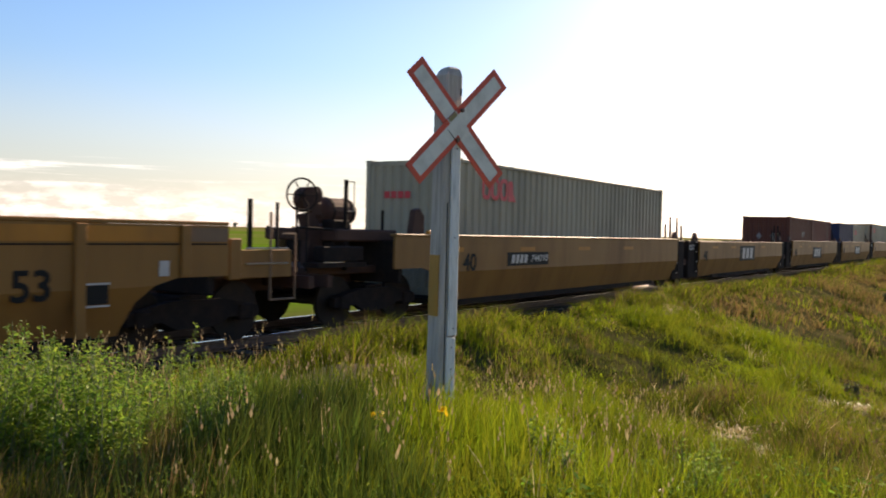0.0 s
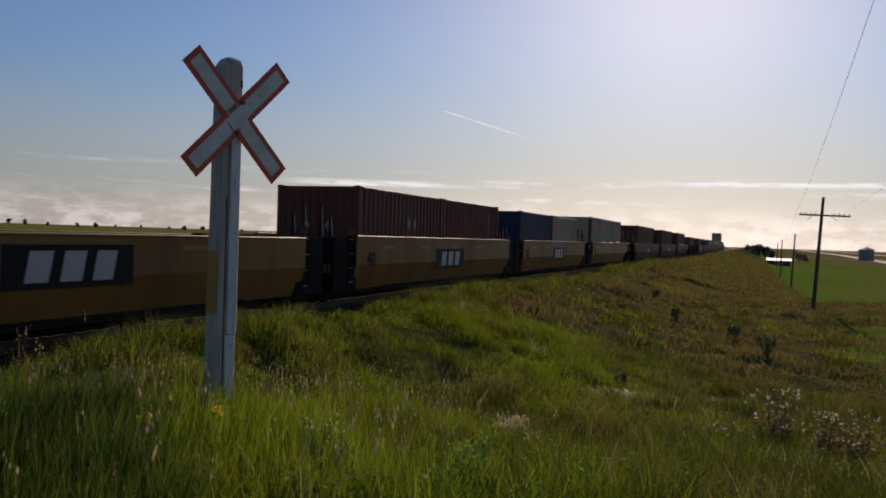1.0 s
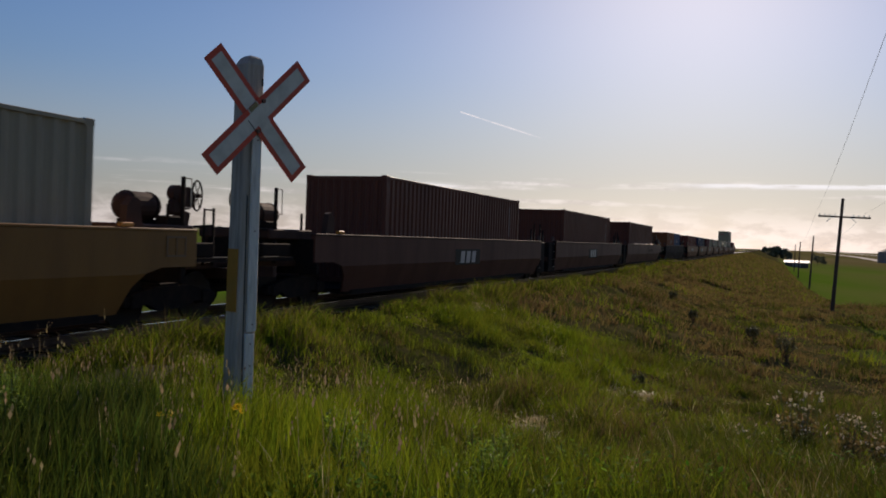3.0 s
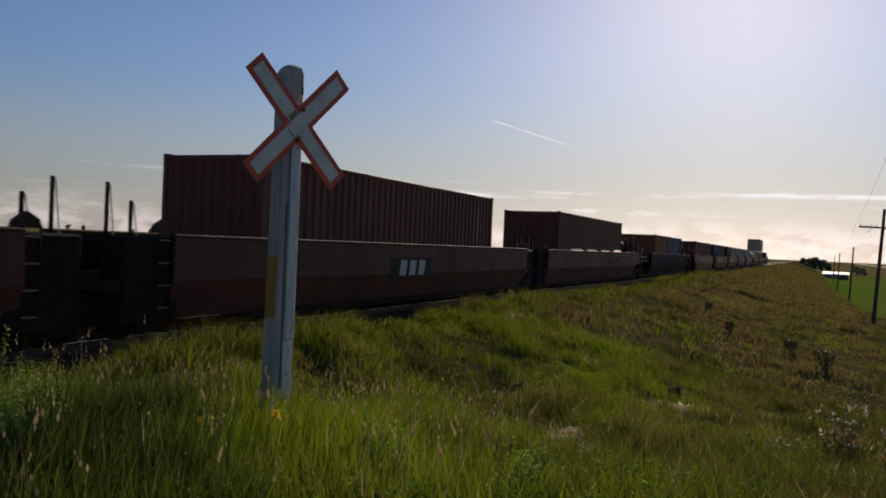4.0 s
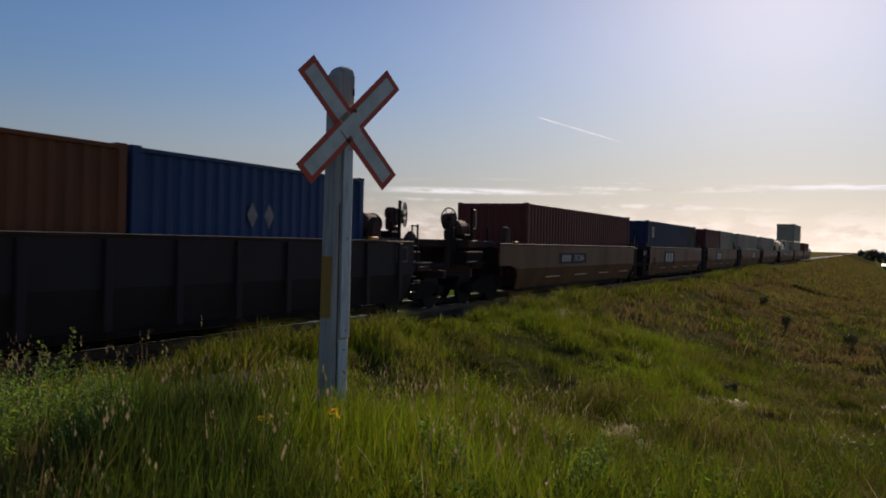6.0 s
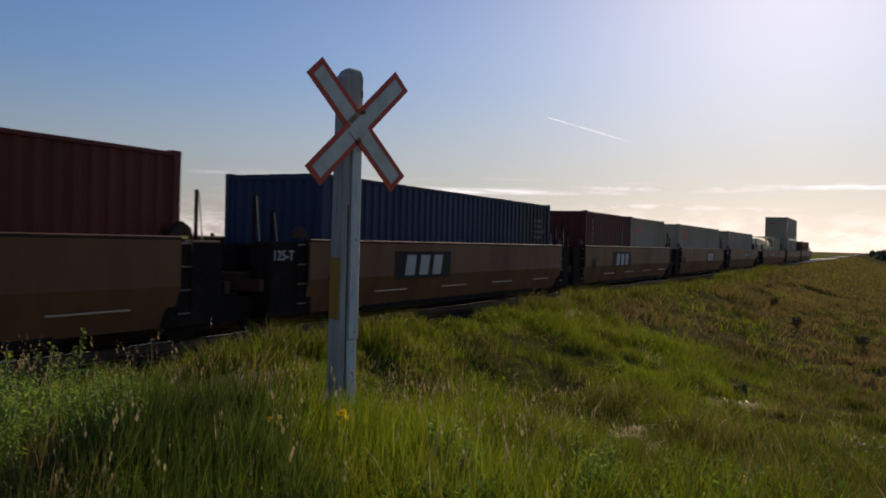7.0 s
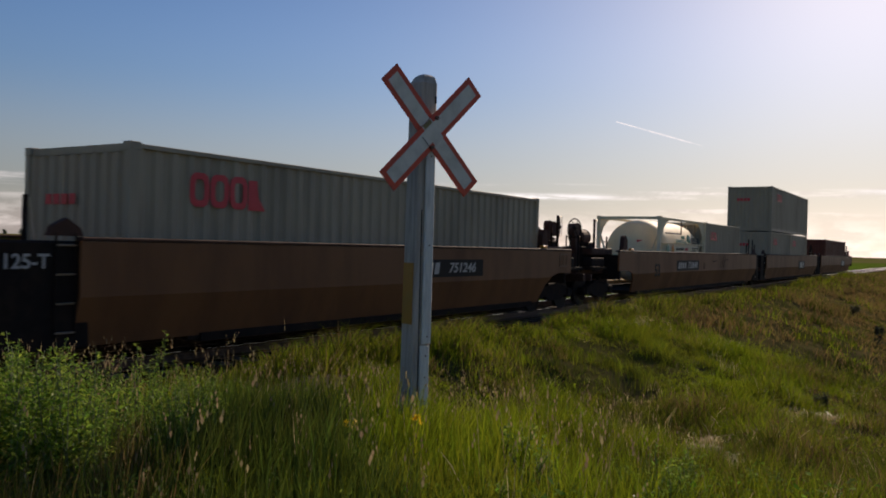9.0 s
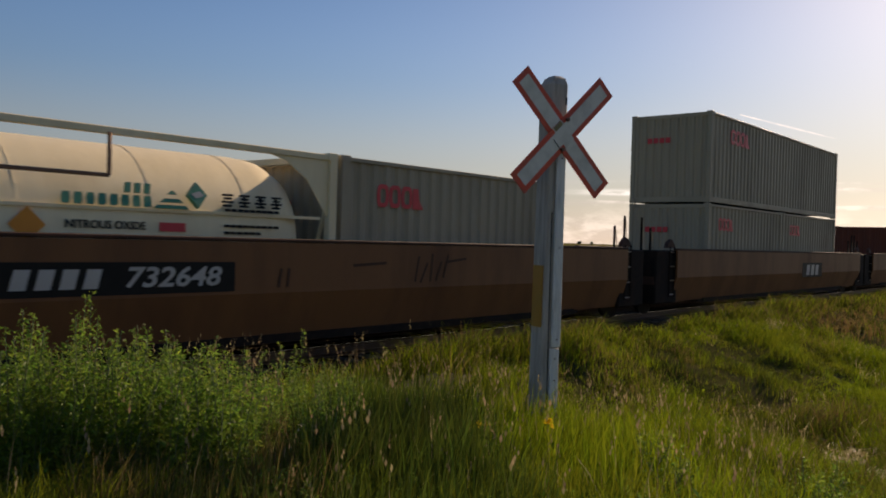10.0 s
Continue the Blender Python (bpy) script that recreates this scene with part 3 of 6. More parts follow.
        part("backing", box(-L + 0.004, L - 0.004, 0.0042, 0.0065, -W + 0.004, W - 0.004), "sign_back", blade, "bare aluminium back")
    for dx, dz in ((0.035, 0.118), (-0.006, -0.125)):
        part("bolt", tube((dx, -0.03, 2.583 + dz), (dx, 0.06, 2.583 + dz), 0.017), "rail_steel", s, "rusty bolt")
    return s


crossing_sign()


# ---- rolling stock ----
MOVING = []


def rolling(name, x, label, category, group=""):
    """A thing that rides along the track; x is its place when the shot begins."""
    ob = anchor(name, x, TRACK_Y, 0, label, category, group)
    MOVING.append((ob, x))
    return ob


CACHE = {}


def cached(key, build, mat):
    """The mesh for a key and a material, built once."""
    if (key, mat) not in CACHE:
        bm = build()
        me = bpy.data.meshes.new(key)
        bm.normal_update()
        bm.to_mesh(me)
        bm.free()
        me.materials.append(MAT[mat])
        CACHE[key, mat] = me
    return CACHE[key, mat]


def corrugated(length, z0, z1, pitch, depth, vertical_y):
    """A corrugated wall in the xz plane, its outer ribs at y = 0, facing -y."""
    bm = bmesh.new()
    n = max(1, round(length / pitch))
    p = length / n
    pts = []
    for i in range(n):
        x = -length / 2 + i * p
        pts += [(x, 0), (x + 0.30 * p, 0), (x + 0.48 * p, depth), (x + 0.82 * p, depth)]
    pts.append((length / 2, 0))
    lo = [bm.verts.new((x, y, z0)) for x, y in pts]
    hi = [bm.verts.new((x, y, z1)) for x, y in pts]
    for i in range(len(pts) - 1):
        bm.faces.new((lo[i], lo[i + 1], hi[i + 1], hi[i]))
    return bm


def casting():
    return box(-0.089, 0.089, -0.081, 0.081, -0.059, 0.059, 0.008)


def container(x0, length, tall, mat, z0, label, decor=None):
    """A shipping container: frame, castings, corrugated walls, roof and doors."""
    h, w = tall, 1.219
    c = rolling("shipping_container", x0 + length / 2, label, "container", "containers on the train")
    c.matrix_basis = pose(x0 + length / 2, TRACK_Y, z0)
    half = length / 2
    for s in (-1, 1):
        me = cached("side_wall_%.1f_%.1f" % (length, h), lambda: corrugated(length - 0.3, 0.16, h - 0.075, 0.28, 0.036, 0), mat)
        share("side_wall", me, c, pose(0, s * (w - 0.03), 0, 0, 0, 0 if s < 0 else 180))
        share("top_rail", cached("top_rail_%.1f_%.1f" % (length, h), lambda: box(-half + 0.1, half - 0.1, -0.03, 0.03, h - 0.085, h - 0.02, 0.006), mat), c, pose(0, s * (w - 0.035), 0))
        share("bottom_rail", cached("bottom_rail_%.1f" % length, lambda: box(-half + 0.1, half - 0.1, -0.03, 0.03, 0.02, 0.17, 0.006), mat), c, pose(0, s * (w - 0.035), 0))
        for e in (-1, 1):
            share("corner_post", cached("corner_post_%.1f" % h, lambda: box(-0.075, 0.075, -0.06, 0.06, 0.1, h - 0.1, 0.01), mat), c, pose(e * (half - 0.08), s * (w - 0.062), 0))
            for z in (0.06, h - 0.055):
                share("corner_casting", cached("corner_casting", casting, mat), c, pose(e * (half - 0.089), s * (w - 0.081), z))
    share("roof", cached("roof_%.1f_%.1f" % (length, h), lambda: corrugated_roof(length, h), mat), c)
    share("floor", cached("floor_%.1f" % length, lambda: box(-half + 0.1, half - 0.1, -w + 0.07, w - 0.07, 0.10, 0.16), "black_steel"), c)
    share("end_wall", cached("end_wall_%.1f" % h, lambda: corrugated(2 * w - 0.26, 0.16, h - 0.11, 0.25, 0.045, 0), mat), c, pose(-half + 0.03, 0, 0, 0, 0, -90))
    share("end_sill", cached("end_sill", lambda: box(-0.04, 0.04, -w + 0.12, w - 0.12, 0.02, 0.17), mat), c, pose(-half + 0.07, 0, 0))
    share("end_header", cached("end_header_%.1f" % h, lambda: box(-0.04, 0.04, -w + 0.12, w - 0.12, h - 0.13, h - 0.02), mat), c, pose(-half + 0.07, 0, 0))
    for s in (-1, 1):
        door = share("door", cached("door_%.1f" % h, lambda: box(-0.02, 0.02, -w / 2 + 0.07, w / 2 - 0.07, 0.15, h - 0.12, 0.008), mat), c, pose(half - 0.05, s * (w / 2 - 0.03), 0))
        for k in (-0.28, 0.2):
            share("lock_rod", cached("lock_rod_%.1f" % h, lambda: tube((0, 0, 0.12), (0, 0, h - 0.1), 0.017, 6), "bright_steel"), door, pose(0.04, k, 0))
    if decor:
        decor(c, half, h, w)
    return c


def corrugated_roof(length, h):
    bm = bmesh.new()
    n = round(length / 0.42)
    p = (length - 0.2) / n
    pts = []
    for i in range(n):
        x = -length / 2 + 0.1 + i * p
        pts += [(x, 0), (x + 0.4 * p, 0), (x + 0.5 * p, 0.02), (x + 0.9 * p, 0.02)]
    pts.append((length / 2 - 0.1, 0))
    a = [bm.verts.new((x, -1.18, h - 0.045 + z)) for x, z in pts]
    b = [bm.verts.new((x, 1.18, h - 0.045 + z)) for x, z in pts]
    for i in range(len(pts) - 1):
        bm.faces.new((a[i], a[i + 1], b[i + 1], b[i]))
    return bm


def blocks(c, name, mat, x, y, z, n, w, h, gap, label, end=False):
    """A line of plain blocks in place of a maker's mark."""
    for i in range(n):
        off = (i - (n - 1) / 2) * (w + gap)
        bm = box(-w / 2, w / 2, -0.004, 0.0, -h / 2, h / 2)
        m = pose(x + off, y, z) if not end else pose(x, y - off, z, 0, 0, -90)
        ob = part(name, bm, mat, c, label)
        ob.matrix_basis = m


def ring_mark(w, h, t):
    """A plain rounded ring, w by h, its band t wide."""
    n = 12
    bm = bmesh.new()
    rows = []
    for y in (-0.004, 0.0):
        for k in (0, t):
            rows.append([bm.verts.new(((w / 2 - k) * math.copysign(abs(math.cos(a)) ** 0.6, math.cos(a)), y, (h / 2 - k) * math.copysign(abs(math.sin(a)) ** 0.6, math.sin(a))))
                         for a in [2 * math.pi * (i + 0.5) / n for i in range(n)]])
    for i in range(n):
        j = (i + 1) % n
        bm.faces.new((rows[0][i], rows[0][j], rows[1][j], rows[1][i]))
        bm.faces.new((rows[0][j], rows[0][i], rows[2][i], rows[2][j]))
    bmesh.ops.recalc_face_normals(bm, faces=bm.faces)
    return bm


def sage_marks(x_off=-4.35, size=0.50, rise=0.56):
    def put(c, half, h, w):
        k = 1.0 if half > 4 else 0.74
        bw, bh = 0.36 * k, size * k
        for i in range(4):
            bm = ring_mark(bw, bh, 0.095 * k) if i < 3 else prism([(-bw / 2, -bh / 2), (bw / 2, -bh / 2), (bw * 0.1, -bh * 0.1), (0, bh * 0.42), (-bw / 2, bh * 0.42)], -0.004, 0.0)
            ob = part("name_block", bm, "red_mark", c, "red painted block of a line's mark")
            ob.matrix_basis = pose((x_off if half > 4 else -1.72) + (i - 1.5) * 0.375 * k, -w + 0.024, h - rise)
        blocks(c, "name_block", "red_mark", -half + 0.024, 0.35, h - 0.75, 4, 0.15, 0.15, 0.035, "small red painted block", True)
    return put


def pale_marks(x=0.0, end=True):
    def put(c, half, h, w):
        for dx in (-0.22, 0.22):
            d = part("diamond_mark", prism([(-0.13, 0), (0, -0.22), (0.13, 0), (0, 0.22)], -0.004, 0), "faded_mark", c, "pale painted diamond")
            d.matrix_basis = pose(x + dx, -w + 0.024, h - 0.9)
        if end:
            for dy in (-0.35, 0.35):
                d = part("diamond_mark", prism([(-0.13, 0), (0, -0.2), (0.13, 0), (0, 0.2)], -0.004, 0), "faded_mark", c, "pale painted diamond")
                d.matrix_basis = pose(-half + 0.024, dy, h - 1.05, 0, 0, -90)
    return put


def number_marks(c, half, h, w):
    for k in range(9):
        b = part("number_bar", box(-0.05, 0.05, -0.004, 0, -0.045, 0.045), "faded_mark", c, "pale bar of small writing")
        b.matrix_basis = pose(half - 1.2, -w + 0.024, h - 0.40 - 0.125 * k)


def column_marks(c, half, h, w):
    """A column of stout pale bars near the front end."""
    for k in range(4):
        b = part("number_bar", box(-0.12, 0.12, -0.004, 0, -0.085, 0.085), "dim_mark", c, "pale bar of painted writing")
        b.matrix_basis = pose(-half + 0.85, -w + 0.024, h - 0.38 - 0.24 * k)
    number_marks(c, half, h, w)


def placard_marks(c, half, h, w):
    p = part("placard", box(-0.2, 0.2, -0.006, 0, -0.26, 0.26), "white_mark", c, "white placard with a dark letter")
    p.matrix_basis = pose(-half + 1.1, -w + 0.024, h - 0.55)
    letters("placard_letter", "F", 0.34, "dark_mark", c, pose(-half + 1.1, -w + 0.014, h - 0.55, 90, 0, 0), "dark letter")
    pitch = (2 * half - 0.3) / round((2 * half - 0.3) / 0.28)
    run = 9 * pitch
    d = part("dark_panel", corrugated(run, 0.17, h - 0.13, 0.28, 0.036, 0), "box_dark", c, "darker end of the side wall")
    d.matrix_basis = pose(half - 0.15 - run / 2, -w + 0.027, 0)
    for row, n in ((0, 3), (1, 3), (2, 4), (3, 3), (5, 2), (6, 2)):
        for k in range(n):
            b = part("number_bar", box(-0.07, 0.07, -0.004, 0, -0.05, 0.05), "dim_mark", c, "pale bar of small writing")
            b.matrix_basis = pose(half - 1.25 + 0.22 * k, -w + 0.020, h - 0.55 - 0.17 * row)


def truck(parent, x):
    """A two-axle bogie under a car's end."""
    t = share("truck", cached("truck_frame", truck_frame, "black_steel"), parent, pose(x, 0, 0), "cast steel bogie with two wheelsets")
    for dx in (-0.89, 0.89):
        for s in (-1, 1):
            share("wheel", cached("wheel", wheel_mesh, "wheel_steel"), t, pose(dx, s * 0.76, 0.43, 90, 0, 0))
        share("axle", cached("axle", lambda: tube((0, -0.95, 0.43), (0, 0.95, 0.43), 0.08, 10), "wheel_steel"), t, pose(dx, 0, 0))
    return t


def wheel_mesh():
    bm = bmesh.new()
    for r, d, z in ((0.42, 0.10, 0), (0.455, 0.03, 0.055), (0.14, 0.2, 0)):
        bmesh.ops.create_cone(bm, cap_ends=True, segments=28, radius1=r, radius2=r, depth=d, matrix=Matrix.Translation((0, 0, z)))
    return bm


def truck_frame():
    bm = bmesh.new()
    for s in (-1, 1):
        out = [(-1.15, 0.36), (-1.15, 0.52), (-0.45, 0.66), (0.45, 0.66), (1.15, 0.52), (1.15, 0.36), (0.6, 0.38), (0.36, 0.26), (-0.36, 0.26), (-0.6, 0.38)]
        side = prism(out, s * 1.0 - 0.07, s * 1.0 + 0.07)
        me = bpy.data.meshes.new("tmp")
        side.to_mesh(me)
        side.free()
        bm.from_mesh(me)
        bpy.data.meshes.remove(me)
        for dx in (-0.89, 0.89):
            add_box(bm, dx - 0.13, dx + 0.13, s * 1.0 - 0.11, s * 1.0 + 0.11, 0.32, 0.56, 0.02)
        for dx in (-0.18, 0, 0.18):
            add_tube(bm, (dx, s * 1.0, 0.26), (dx, s * 1.0, 0.6), 0.07, 8)
    add_box(bm, -0.25, 0.25, -1.0, 1.0, 0.40, 0.72, 0.02)
    return bm


def side_panel(xl, xr, al, ar, top):
    """A well's side: an upright upper band and a lower band that leans in; an arch over the bogie where a car ends."""
    t, mid, low = 0.05, 0.92, 0.30
    lower = []
    if al:
        lower += [(xl, 1.02), (xl + 0.85, 1.02), (xl + 1.2, 0.93), (xl + 1.45, 0.72), (xl + 1.62, low)]
    else:
        lower += [(xl, 0.62), (xl + 0.16, low)]
    if ar:
        lower += [(xr - 1.62, low), (xr - 1.45, 0.72), (xr - 1.2, 0.93), (xr - 0.85, 1.02), (xr, 1.02)]
    else:
        lower += [(xr - 0.16, low), (xr, 0.62)]
    bm = bmesh.new()

    def lean(z):
        return 0 if z >= mid else 0.20 * (mid - z) / (mid - low)

    rows = []
    for off in (0, t):
        rows.append([bm.verts.new((x, off, top)) for x, z in lower])
        rows.append([bm.verts.new((x, off, max(mid, z + 0.005))) for x, z in lower])
        rows.append([bm.verts.new((x, lean(z) + off, z)) for x, z in lower])
    n = len(lower)
    for base in (0, 3):
        for r in range(2):
            for i in range(n - 1):
                bm.faces.new((rows[base + r + 1][i], rows[base + r + 1][i + 1], rows[base + r][i + 1], rows[base + r][i]))
    for p, q in ((0, 3), (2, 5)):
        for i in range(n - 1):
            bm.faces.new((rows[p][i], rows[p][i + 1], rows[q][i + 1], rows[q][i]))
    for i in (0, n - 1):
        for r in range(2):
            bm.faces.new((rows[r][i], rows[r + 1][i], rows[r + 4][i], rows[r + 3][i]))
    bmesh.ops.recalc_face_normals(bm, faces=bm.faces)
    return bm


def spoked_wheel():
    bm = bmesh.new()
    n = 24
    for i in range(n):
        a, b = 2 * math.pi * i / n, 2 * math.pi * (i + 1) / n
        add_tube(bm, (0.28 * math.cos(a), 0, 0.28 * math.sin(a)), (0.28 * math.cos(b), 0, 0.28 * math.sin(b)), 0.018, 5)
    for i in range(6):
        a = math.pi * i / 3
        add_tube(bm, (0, 0, 0), (0.28 * math.cos(a), 0, 0.28 * math.sin(a)), 0.010, 5)
    add_tube(bm, (0, -0.06, 0), (0, 0.06, 0), 0.04, 8)
    return bm


def reservoir(x0, x1, y, z, r):
    """A drum with domed ends, along the car."""
    bm = bmesh.new()
    n, prof = 18, [(0.0, 0.35), (0.03, 0.70), (0.09, 0.92), (0.17, 1.0), (0.83, 1.0), (0.91, 0.92), (0.97, 0.70), (1.0, 0.35)]
    rings = [[bm.verts.new((x0 + (x1 - x0) * t, y + r * k * math.cos(6.28319 * i / n), z + r * k * math.sin(6.28319 * i / n))) for i in range(n)] for t, k in prof]
    for p, q in zip(rings, rings[1:]):
        for i in range(n):
            bm.faces.new((p[i], p[(i + 1) % n], q[(i + 1) % n], q[i]))
    bm.faces.new(rings[0])
    bm.faces.new(rings[-1])
    bmesh.ops.recalc_face_normals(bm, faces=bm.faces)
    return bm


def brake_end(u, x, d):
    """Brake gear on an end platform: reservoir, stand with hand wheel, posts and rails. x: the side's end, d: the way it points."""
    if d < 0:
        x -= 0.45
    r1, r2 = (0.88, 1.15) if d > 0 else (1.24, 1.48)

    def along(p, q):
        return min(x + d * p, x + d * q), max(x + d * p, x + d * q)
    res = part("brake_reservoir", reservoir(*along(-0.58, 0.30), -0.30, 2.03, 0.25), "deck_rust", u, "dark rusty steel air reservoir")
    for k in (-0.40, 0.12):
        part("reservoir_strap", tube((x + d * (k - 0.02), -0.30, 2.03), (x + d * (k + 0.02), -0.30, 2.03), 0.262, 18), "black_steel", res)
        part("reservoir_foot", box(*along(k - 0.05, k + 0.05), -0.45, -0.15, 1.70, 1.80), "black_steel", res)
    part("reservoir_saddle", box(*along(-1.15, 0.55), -1.0, 0.8, 1.50, 1.72, 0.03), "deck_rust", u)
    part("valve_box", box(*along(0.02, 0.48), -0.85, -0.55, 1.30, 1.88, 0.03), "black_steel", u)
    part("brake_stand", prism([(x + d * p, z) for p, z in ((0.50, 1.0), (0.85, 1.0), (0.82, 1.5), (0.92, 1.95), (0.72, 2.0), (0.55, 1.75), (0.30, 1.82), (0.28, 1.72), (0.46, 1.5))], -0.6, -0.42), "deck_rust", u, "dark rusty brake stand")
    gear = tube((x + d * 0.82, -0.62, 2.22), (x + d * 0.82, -0.40, 2.22), 0.21, 14)
    add_tube(gear, (x + d * 0.62, -0.58, 2.30), (x + d * 0.62, -0.42, 2.30), 0.15, 12)
    add_box(gear, *along(0.45, 0.78), -0.58, -0.43, 1.9, 2.2, 0.05)
    part("gear_housing", gear, "deck_rust", u, "rounded brake gear housing")
    share("brake_wheel", cached("brake_wheel", spoked_wheel, "black_steel"), u, pose(x + d * 1.05, -0.64, 2.28, 0, 0, 20 if d > 0 else -20), "spoked hand brake wheel")
    part("wheel_shaft", tube((x + d * 0.85, -0.55, 2.28), (x + d * 1.05, -0.62, 2.28), 0.025, 8), "black_steel", u)
    for px, top, r in ((0.28, 2.58, 0.04), (-0.75 if d < 0 else -0.1, 2.08, 0.03), (r1, 2.04, 0.022), (r2, 2.06, 0.026)):
        part("end_post", tube((x + d * px, -0.95, 1.0), (x + d * px, -0.95, top), r, 8), "black_steel", u)
        if r > 0.03:
            gx = x + d * px + 0.16
            loop = tube((gx, -1.0, top - 0.55), (gx, -1.0, top - 0.03), 0.011, 5)
            for z in (top - 0.55, top - 0.03):
                add_tube(loop, (gx, -1.0, z), (gx - 0.16, -0.95, z), 0.011, 5)
            part("grab_bar", loop, "bright_steel", u, "thin steel grab bar")
    rail = tube((x + d * 0.6, -0.95, 1.70), (x + d * r2, -0.95, 1.73), 0.024, 6)
    add_tube(rail, (x + d * r1, -0.95, 2.02), (x + d * r2, -0.95, 2.02), 0.016, 6)
    part("crossover_rail", rail, "black_steel", u, "thin steel handrail")
    part("step_edge", box(*along(0.7, 1.2), -1.32, -1.305, 1.155, 1.165), "bright_steel", u, "worn bright step edge")
    part("side_step", box(*along(0.1, 1.32), -1.30, -0.95, 1.07, 1.15), "black_steel", u)
    part("platform_box", box(*along(0.08, 0.84 if d > 0 else 1.1), -1.22, -0.96, 1.16, 1.42, 0.02), "black_steel", u)
    part("hinged_guide", prism([(x + d * p, z) for p, z in ((-1.15, 1.66), (-1.52, 1.66), (-1.5, 2.0), (-1.36, 2.14), (-1.24, 2.1))], -1.36, -1.22), "deck_rust", u, "angled container guide plate")
    part("amber_lamp", box(*along(-1.75, -1.5), -1.5, -1.40, 1.66, 1.73, 0.01), "amber_mark", u, "small amber reflector block")
    if d > 0:
        f = part("placard_frame", box(*along(-0.76, -0.28), -1.512, -1.504, 1.19, 1.22), "car_pale", u, "pale metal placard frame")
        for p, q, z0, z1 in ((-0.76, -0.28, 1.50, 1.53), (-0.76, -0.73, 1.22, 1.50), (-0.31, -0.28, 1.22, 1.50), (-0.53, -0.505, 1.22, 1.50)):
            part("frame_bar", box(*along(p, q), -1.512, -1.504, z0, z1), "car_pale", f)


def well_unit(x, xl, xr, paint_name, label="", arch=(0, 0), ends=(1.2, 1.2), trucks=(None, None), brake=(0, 0), texts=(), panel=None, ribs=0, top=1.60):
    """One well of a container car; its sides reach from x + xl to x + xr. ends: how far the platforms reach past the sides."""
    u = rolling("well_car", x, label, "rail car", "cars of the train")
    y = 1.50
    key = "%.2f_%.2f_%d%d_%.2f" % (xl, xr, arch[0], arch[1], top)
    mid, length = (xl + xr) / 2, xr - xl
    for s in (-1, 1):
        if s < 0:
            me = cached("side_panel_" + key, lambda: side_panel(xl, xr, arch[0], arch[1], top), paint_name)
        else:
            me = cached("side_panel_far_" + key, lambda: side_panel(-xr, -xl, arch[1], arch[0], top), paint_name)
        turn = 0 if s < 0 else 180
        share("side_panel", me, u, pose(0, s * y, 0, 0, 0, turn), "painted well side")
        share("top_chord", cached("top_chord_%.2f_%.2f" % (length, top), lambda: box(-length / 2, length / 2, -0.014, 0.13, top + 0.002, top + 0.055, 0.012), paint_name if paint_name == "car_yellow" else "deck_rust"), u, pose(mid, s * y, 0, 0, 0, turn), "steel top chord")
        share("bottom_sill", cached("bottom_sill_%.2f" % length, lambda: box(-length / 2 + 1.8, length / 2 - 1.8, 0.20, 0.34, 0.24, 0.298), "black_steel"), u, pose(mid, s * y, 0, 0, 0, turn))
    for i in range(ribs):
        rx = xl + (i + 0.5) * length / ribs
        if (arch[0] and rx < xl + 1.75) or (arch[1] and rx > xr - 1.75):
            me = cached("side_rib_short_%.2f" % top, lambda: box(-0.07, 0.07, -0.055, 0.0, 1.04, top - 0.002, 0.01), paint_name)
        else:
            me = cached("side_rib_%.2f" % top, lambda: box(-0.07, 0.07, -0.055, 0.0, 0.34, top - 0.002, 0.01), paint_name)
        for s in (-1, 1):
            share("side_rib", me, u, pose(rx, s * (y + 0.001), 0, 0, 0, 0 if s < 0 else 180))
    share("floor_beam", cached("floor_beam_%.2f" % length, lambda: box(-length / 2 + 2.0, length / 2 - 2.0, -1.35, 1.35, 0.22, 0.335), "black_steel"), u, pose(mid, 0, 0))
    for e, end, reach in ((-1, xl, ends[0]), (1, xr, ends[1])):
        share("bulkhead", cached("bulkhead", lambda: box(-0.06, 0.06, -1.44, 1.44, 0.75, 1.52, 0.01), "black_steel"), u, pose(end - e * 0.25, 0, 0))
        share("end_deck", cached("end_deck_%.1f" % reach, lambda: deck(reach), "deck_rust"), u, pose(end, 0, 0, 0, 0, 0 if e > 0 else 180), "dark end platform")
        if arch[0 if e < 0 else 1]:
            continue
        lx = end + e * 0.15
        lad = tube((lx - 0.13, -1.42, 0.45), (lx - 0.13, -1.42, 1.7), 0.014, 5)
        add_tube(lad, (lx + 0.13, -1.42, 0.45), (lx + 0.13, -1.42, 1.7), 0.014, 5)
        ladder = part("ladder", lad, "black_steel", u)
        for z in (0.5, 0.85, 1.2, 1.55):
            part("rung", tube((lx - 0.13, -1.42, z), (lx + 0.13, -1.42, z), 0.013, 5), "bright_steel", ladder)
        if reach < 1.3:
            share("end_frame", cached("end_frame", end_frame, "black_steel"), u, pose(end, 0, 0, 0, 0, 0 if e > 0 else 180), "dark end frame over the shared bogie")
            for px, ptop in ((0.38, 2.15), (0.86, 2.4)):
                part("end_post", tube((end + e * px, -0.92, 1.58), (end + e * px, -0.92, ptop), 0.032, 6), "black_steel", u)
                part("grab_bar", tube((end + e * px + 0.13, -0.94, 1.58), (end + e * px + 0.05, -0.92, ptop - 0.03), 0.011, 5), "bright_steel", u, "thin steel grab bar")
